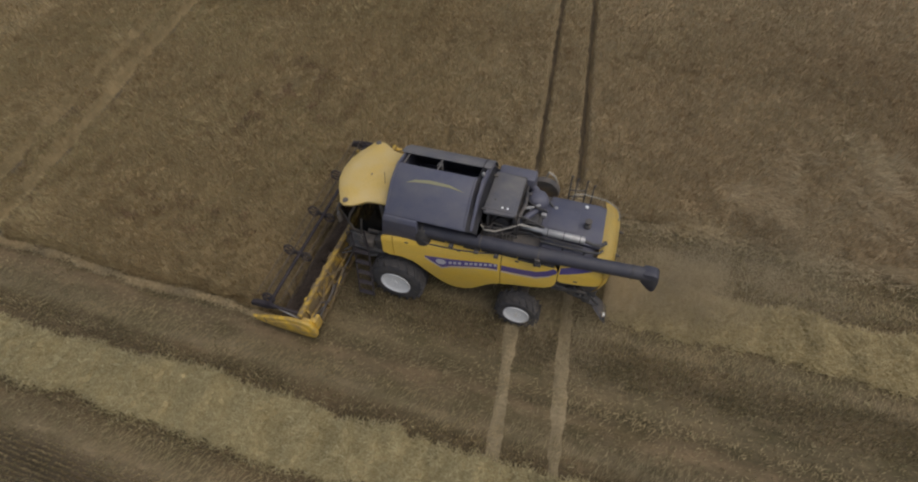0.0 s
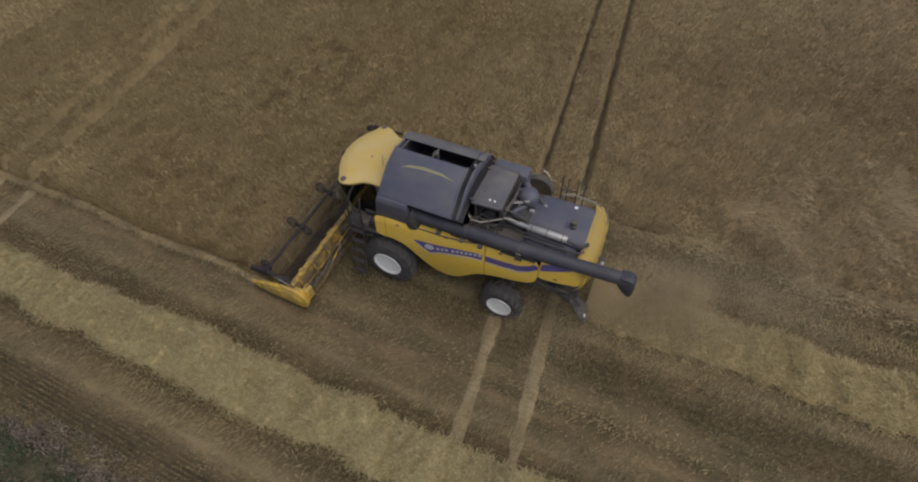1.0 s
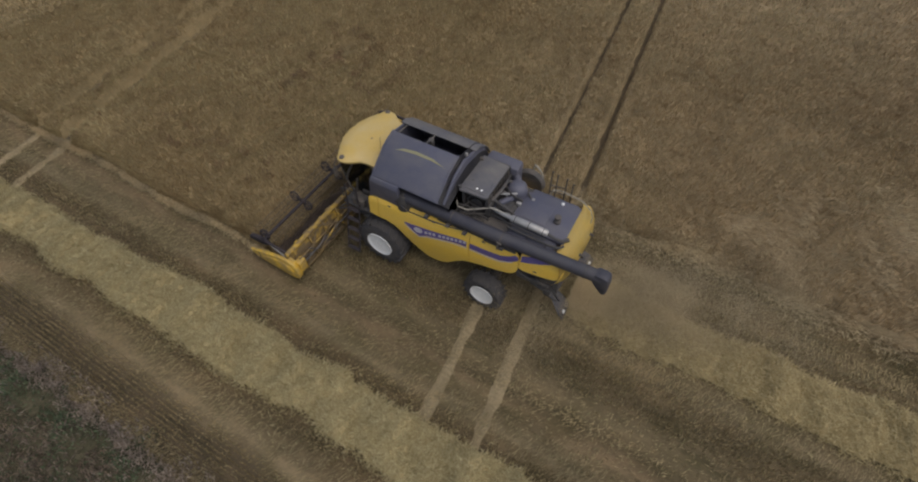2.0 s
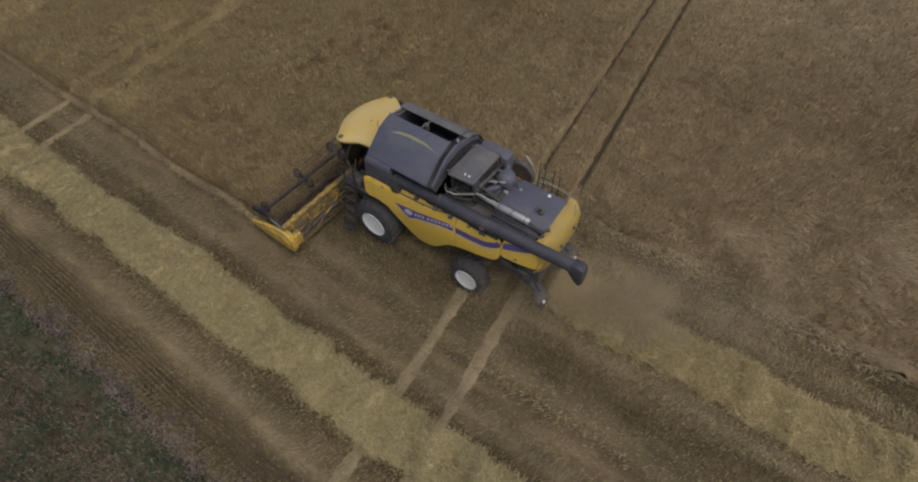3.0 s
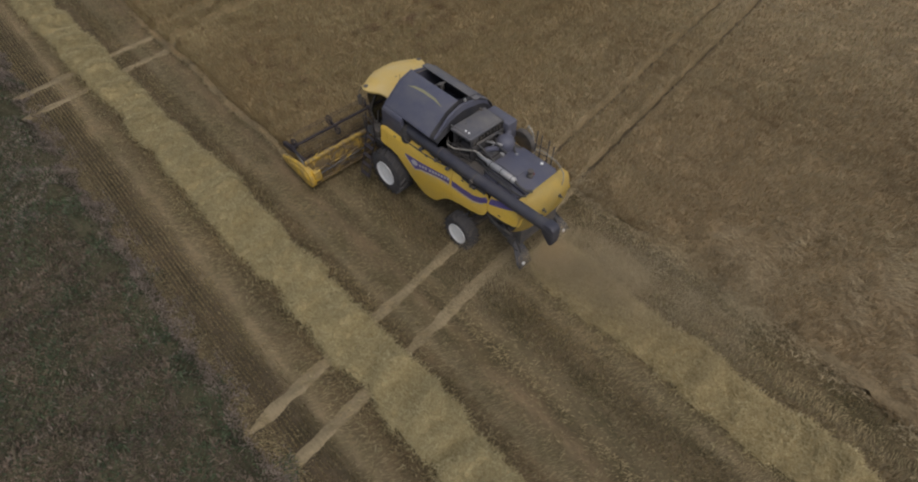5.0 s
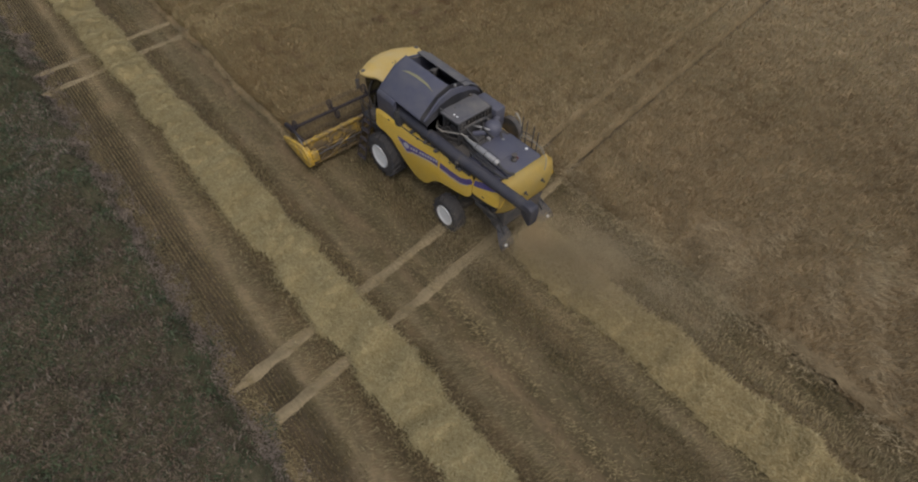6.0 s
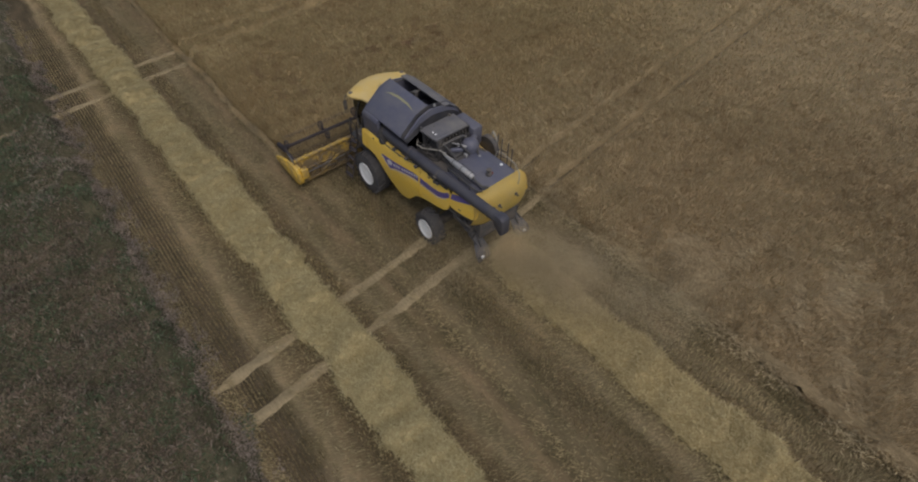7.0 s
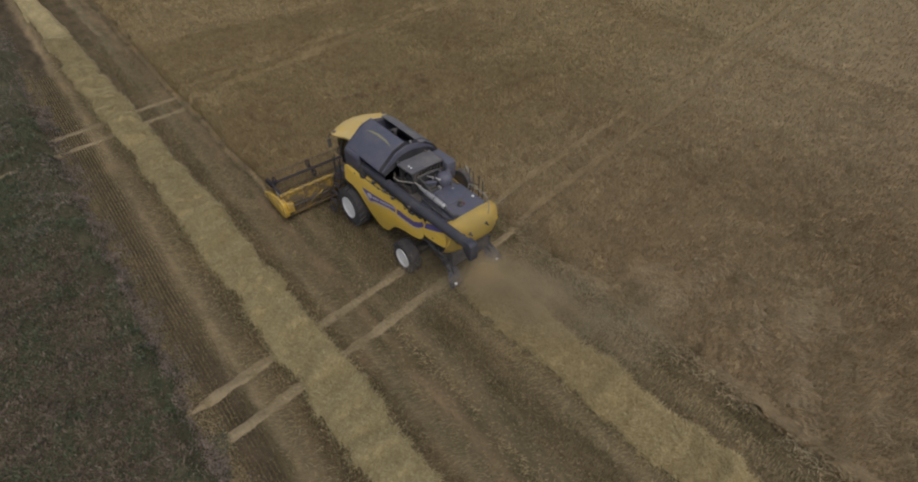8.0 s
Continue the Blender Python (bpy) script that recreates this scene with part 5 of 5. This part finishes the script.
for s in (-1, 1):
    part("pillar", tube([(-1.62, s * 0.9, 2.3), (-1.45, s * 0.92, 2.75), (-1.2, s * 0.93, 3.2)], 0.035, 8), DARK, cab, "dark front pillar")
    part("pillar", tube([(-1.28, s * 0.92, 1.82), (-1.12, s * 0.93, 2.62)], 0.03, 8), DARK, cab, "dark door pillar")
    part("sill", box(-0.98, -0.42, min(s * 0.9, s * 0.95), max(s * 0.9, s * 0.95), 2.04, 2.24, 0.015), DARK, cab, "dark sill below the cab window")
    part("tool_box", box(-1.12, -0.66, min(s * 1.02, s * 1.36), max(s * 1.02, s * 1.36), 1.88, 2.16, 0.03), DARK, harvester, "dark tool box on the platform")
    part("battery_box", box(-0.6, -0.34, min(s * 0.98, s * 1.3), max(s * 0.98, s * 1.3), 1.88, 2.3, 0.03), ENGINE, harvester)
    part("platform_rail", join(tube([(-1.4, s * 1.38, 1.86), (-1.42, s * 1.4, 2.5), (-1.2, s * 1.42, 2.62), (-0.9, s * 1.4, 2.5), (-0.88, s * 1.38, 1.9)], 0.018, 6), tube([(-1.41, s * 1.39, 2.2), (-0.9, s * 1.39, 2.2)], 0.014, 6)), ENGINE, harvester)
    part("hose", tube([(-1.3, s * 1.1, 1.8), (-1.0, s * 1.2, 1.5), (-0.6, s * 1.1, 1.3), (-0.4, s * 0.95, 1.5)], 0.03, 7), ENGINE, harvester)
part("antenna", tube([(-0.4, -0.4, 3.8), (-0.35, -0.4, 4.25)], 0.008, 5), DARK, cab)
part("roof_mark", box(-0.94, -0.9, -0.18, -0.1, 3.765, 3.776, 0.003), DARK, cab)
part("far_hand_rail", join(tube([(-0.85, 1.3, 1.9), (-0.85, 1.32, 3.3), (-0.5, 1.34, 3.5), (-0.1, 1.34, 3.3), (-0.05, 1.32, 2.8)], 0.025), tube([(-0.6, 1.2, 3.2), (-0.3, 1.3, 3.55), (-0.05, 1.2, 3.4)], 0.03)), DARK, harvester)

# feeder house
part("feeder_house", prism([(-0.35, 1.75), (-0.35, 0.95), (-1.9, 0.3), (-2.1, 1.02)], -0.72, 0.72, "y", 0.03), DARK, harvester, "dark feeder house between header and cab")
for s in (-1, 1):
    part("lift_ram", tube([(-0.2, s * 0.62, 0.75), (-1.4, s * 0.7, 0.46)], 0.05, 10), STEEL, harvester)

# header
END = 3.78
header = part("header", join(prism([(-1.93, 0.16), (-2.10, 1.08), (-2.17, 1.12), (-2.03, 0.3), (-2.3, 0.15), (-2.98, 0.10), (-2.98, 0.07), (-2.3, 0.10)], -END + 0.04, END - 0.04, "y", 0.006)), DIRTY_SHADED_YELLOW, harvester, "wide yellow grain header with a dark reel")
part("top_beam", join(tube([(-2.13, -END + 0.06, 1.12), (-2.13, END - 0.06, 1.12)], 0.085, 10), box(-2.2, -2.08, -END + 0.06, END - 0.06, 1.0, 1.12, 0.02)), BEAM_YELLOW, header, "yellow top beam with bolted brackets")
for i, (y, w) in enumerate(((-3.46, 0.10), (-3.14, 0.06), (-2.66, 0.14), (-2.42, 0.05), (-1.96, 0.08), (-1.5, 0.16), (-1.16, 0.06), (1.1, 0.1), (1.62, 0.05), (1.9, 0.12), (2.5, 0.06), (2.8, 0.12), (3.35, 0.08))):
    part("bracket", prism([(-2.12, 1.17), (-2.20 - 0.02 * (i % 3), 1.19 + 0.01 * (i % 2)), (-2.26 - 0.02 * (i % 2), 1.1), (-2.22, 1.0), (-2.12, 1.0)], y - w, y + w * 0.8, "y", 0.02), (DIRTY_SHADED_YELLOW, SHIELD_YELLOW, DIRTY_SHADED_YELLOW)[i % 3], header)
part("lower_beam", box(-1.96, -1.84, -END + 0.1, END - 0.1, 0.16, 0.28, 0.03), DIRTY_SHADED_YELLOW, header)
part("middle_beam", box(-2.0, -1.92, -END + 0.1, END - 0.1, 0.66, 0.73, 0.02), DIRTY_SHADED_YELLOW, header)
for y in (-3.45, -2.75, -2.05, -1.35, 1.35, 2.05, 2.75, 3.45):
    part("stiffener", prism([(-1.93, 0.2), (-2.08, 1.1), (-2.02, 1.1), (-1.84, 0.42), (-1.8, 0.2)], y - 0.035, y + 0.035, "y", 0.008), DIRTY_SHADED_YELLOW, header)
part("drive_shaft", join(tube([(-1.8, -3.6, 0.62), (-1.8, -0.8, 0.72)], 0.035), tube([(-1.84, -3.5, 0.9), (-1.8, -2.6, 0.5), (-1.8, -1.6, 0.48)], 0.02, 6), tube([(-1.9, -3.0, 0.86), (-1.75, -2.8, 0.66), (-1.8, -2.3, 0.8), (-1.75, -1.9, 0.56)], 0.022, 6)), DARK, header)
for a, b in (((-1.82, -3.3, 0.28), (-1.96, -2.5, 1.04)), ((-1.82, -2.55, 0.28), (-1.96, -1.9, 1.04)), ((-1.82, -1.85, 0.28), (-1.92, -1.4, 0.9))):
    part("diagonal_brace", tube([a, b], 0.028), DIRTY_SHADED_YELLOW, header)
part("gear_box", box(-1.95, -1.72, -3.66, -3.36, 0.4, 0.86, 0.04), SHIELD_YELLOW, header)
part("chain_guard", prism([(-2.05, 0.2), (-2.12, 1.0), (-1.86, 0.94), (-1.74, 0.5), (-1.78, 0.2)], -3.72, -3.62, "y", 0.02), SHIELD_YELLOW, header, "yellow chain guard")
part("hose_loop", tube([(-2.0, -2.3, 1.16), (-1.82, -2.2, 1.28), (-1.7, -1.95, 1.16), (-1.72, -1.65, 0.86), (-1.8, -1.5, 0.64)], 0.02, 6), DIRTY_SHADED_YELLOW, header)
part("tie_rod", tube([(-1.78, -2.9, 0.3), (-1.66, -2.3, 0.8), (-1.7, -1.7, 1.0)], 0.022, 6), DIRTY_SHADED_YELLOW, header)
part("hose_bundle", join(tube([(-1.85, -1.2, 1.2), (-1.5, -1.0, 1.45), (-1.0, -0.95, 1.4), (-0.6, -0.98, 1.7)], 0.03), tube([(-1.9, -1.3, 1.15), (-1.5, -1.15, 1.25), (-0.9, -1.05, 1.2)], 0.025), tube([(-1.7, -0.95, 1.15), (-1.4, -0.85, 1.6), (-0.9, -0.9, 1.75)], 0.02)), BLACK, header)
# intake auger with its spiral
spiral, sf = [], []
for side in (-1, 1):
    base = len(spiral)
    for i in range(121):
        a, y = 2 * math.pi * i / 18, side * (0.75 + 2.9 * i / 120)
        for r in (0.14, 0.29):
            spiral.append((-2.42 + r * math.cos(a * side), y, 0.45 + r * math.sin(a * side)))
    sf += [(base + 2 * i, base + 2 * i + 1, base + 2 * i + 3, base + 2 * i + 2) for i in range(120)]
fl = shape(spiral, sf)
bmesh.ops.solidify(fl, geom=fl.faces[:], thickness=0.01)
part("intake_auger", join(tube([(-2.42, -3.7, 0.45), (-2.42, 3.7, 0.45)], 0.15, 18), fl), DARK, header, "dark intake auger with spiral flights")
part("cutter_bar", join(box(-3.05, -2.96, -END + 0.1, END - 0.1, 0.06, 0.10, 0.005), *[prism([(-3.05, y - 0.018), (-3.17, y), (-3.05, y + 0.018)], 0.07, 0.095, "z", 0.0) for y in np.arange(-3.7, 3.71, 0.1524)]), DARK, header)
# end dividers
shield = [(-3.84, 0.42), (-3.5, 0.26), (-2.95, 0.15), (-2.1, 0.12), (-1.82, 0.16), (-1.68, 0.36), (-1.68, 0.66), (-1.8, 0.92), (-2.05, 1.02), (-2.45, 0.98), (-3.1, 0.78), (-3.6, 0.58)]
inner = [(-3.25, 0.50), (-2.9, 0.32), (-2.15, 0.28), (-1.9, 0.42), (-1.9, 0.68), (-2.15, 0.84), (-2.5, 0.82), (-2.95, 0.68)]
for s in (-1, 1):
    end = part("end_divider", prism(shield, s * END - 0.07, s * END + 0.07, "y", 0.06), SHIELD_YELLOW, header, "pointed scuffed yellow crop divider")
    part("divider_panel", prism(inner, s * (END + 0.06), s * (END + 0.10), "y", 0.03), SHIELD_YELLOW, header)
    part("panel_seam", tube([(-3.42, s * (END + 0.065), 0.34), (-3.36, s * (END + 0.075), 0.5), (-3.4, s * (END + 0.06), 0.64)], 0.016, 6), DARK, header)
    part("divider_nose", tube([(-3.7, s * END, 0.44), (-3.84, s * (END - 0.03), 0.4), (-3.95, s * (END - 0.05), 0.36)], [0.07, 0.045, 0.012], 8), YELLOW, header)
    part("crop_guide", prism([(-3.86, 0.86), (-3.8, 1.06), (-3.5, 1.16), (-3.1, 1.16), (-2.95, 1.04), (-3.3, 0.9)], s * (END - 0.26), s * (END - 0.12), "y", 0.03), REEL, header, "dark reel end shield")
    part("reel_arm", join(box(-3.3, -2.1, s * (END - 0.16) - 0.04, s * (END - 0.16) + 0.04, 1.08, 1.16, 0.015)), REEL, header)
    part("reel_ram", tube([(-2.1, s * (END - 0.14), 0.7), (-2.85, s * (END - 0.14), 1.1)], 0.03, 8), STEEL, header)
# reel: a tube with looped spiders, and bats that carry thin tines
RX, RZ = -3.2, 1.12
reel = part("reel", tube([(RX, -END + 0.24, RZ), (RX, END - 0.24, RZ)], 0.055, 12), REEL, header, "dark reel tube")
for y in (-3.42, -1.68, -0.02, 1.72, 3.42):
    loops = []
    for cx, cz, r in ((-0.34, 0.08, 0.19), (0.2, -0.1, 0.17)) if abs(y) < 3 else ((-0.1, 0.02, 0.2),):
        loops.append(tube([(RX + cx + r * math.cos(a), y + 0.05 * math.sin(a), RZ + cz + r * 0.8 * math.sin(a)) for a in np.linspace(0, 2 * math.pi, 17)], 0.028, 6))
        loops += [tube([(RX, y, RZ), (RX + cx + r * math.cos(a), y, RZ + cz + r * 0.8 * math.sin(a))], 0.022, 6) for a in (0.6, 2.2, 3.6, 5.2)]
    part("reel_spider", join(turned([(0.1, y - 0.04), (0.1, y + 0.04)], (RX, 0, RZ), 12), *loops), REEL, header)
for a in (0.5, 1.55, 2.6, 3.65, 4.7, 5.75):
    bx0, bz0 = RX + 0.46 * math.cos(a), RZ + 0.46 * math.sin(a)
    tines = [((bx0 + dx, y + dy, bz0 - 0.24 * f)) for y in np.arange(-3.4, 3.41, 0.055) for dx, dy, f in ((-0.004, 0, 0), (0.004, 0.008, 0), (0.03, 0.004, 1))]
    part("reel_bat", join(tube([(bx0, -3.44, bz0), (bx0, 3.44, bz0)], 0.009, 5), shape(tines, [(k, k + 1, k + 2) for k in range(0, len(tines), 3)])), BAT, header)


# Cut wheat lying on the header's table under the reel.
def mat_height(x, y):
    return 0.46 + 0.2 * wave(x, y, 0.5, 70) + 0.12 * wave(x, y, 0.17, 71) - 0.25 * ease((-2.8 - x) / 0.3) + 0.06 * ease((x + 2.45) / 0.3)


# The mat's dark tone stands in for the turning reel's haze.
cut = sheet("cut_wheat", np.arange(-3.03, -2.14, 0.07), np.arange(-3.66, 3.67, 0.08), mat_height, DARKENED_MAT)
tagged(cut, "mat of cut wheat lying on the header, darkened for the reel's haze", "crop", kind="stuff")
rs = np.random.RandomState(15)
x, y = sown(rs, -3.03, -2.2, -3.66, 3.66, 900)
n = len(x)
blades("stalks", np.stack([x, y, mat_height(x, y)], -1), rs.uniform(0.12, 0.35, n), rs.uniform(0.012, 0.024, n), rs.uniform(0.9, 1.6, n), rs.normal(0, 0.9, n), rs.uniform(-0.2, 0.4, n), DARKENED_STALKS, cut, plain=True)
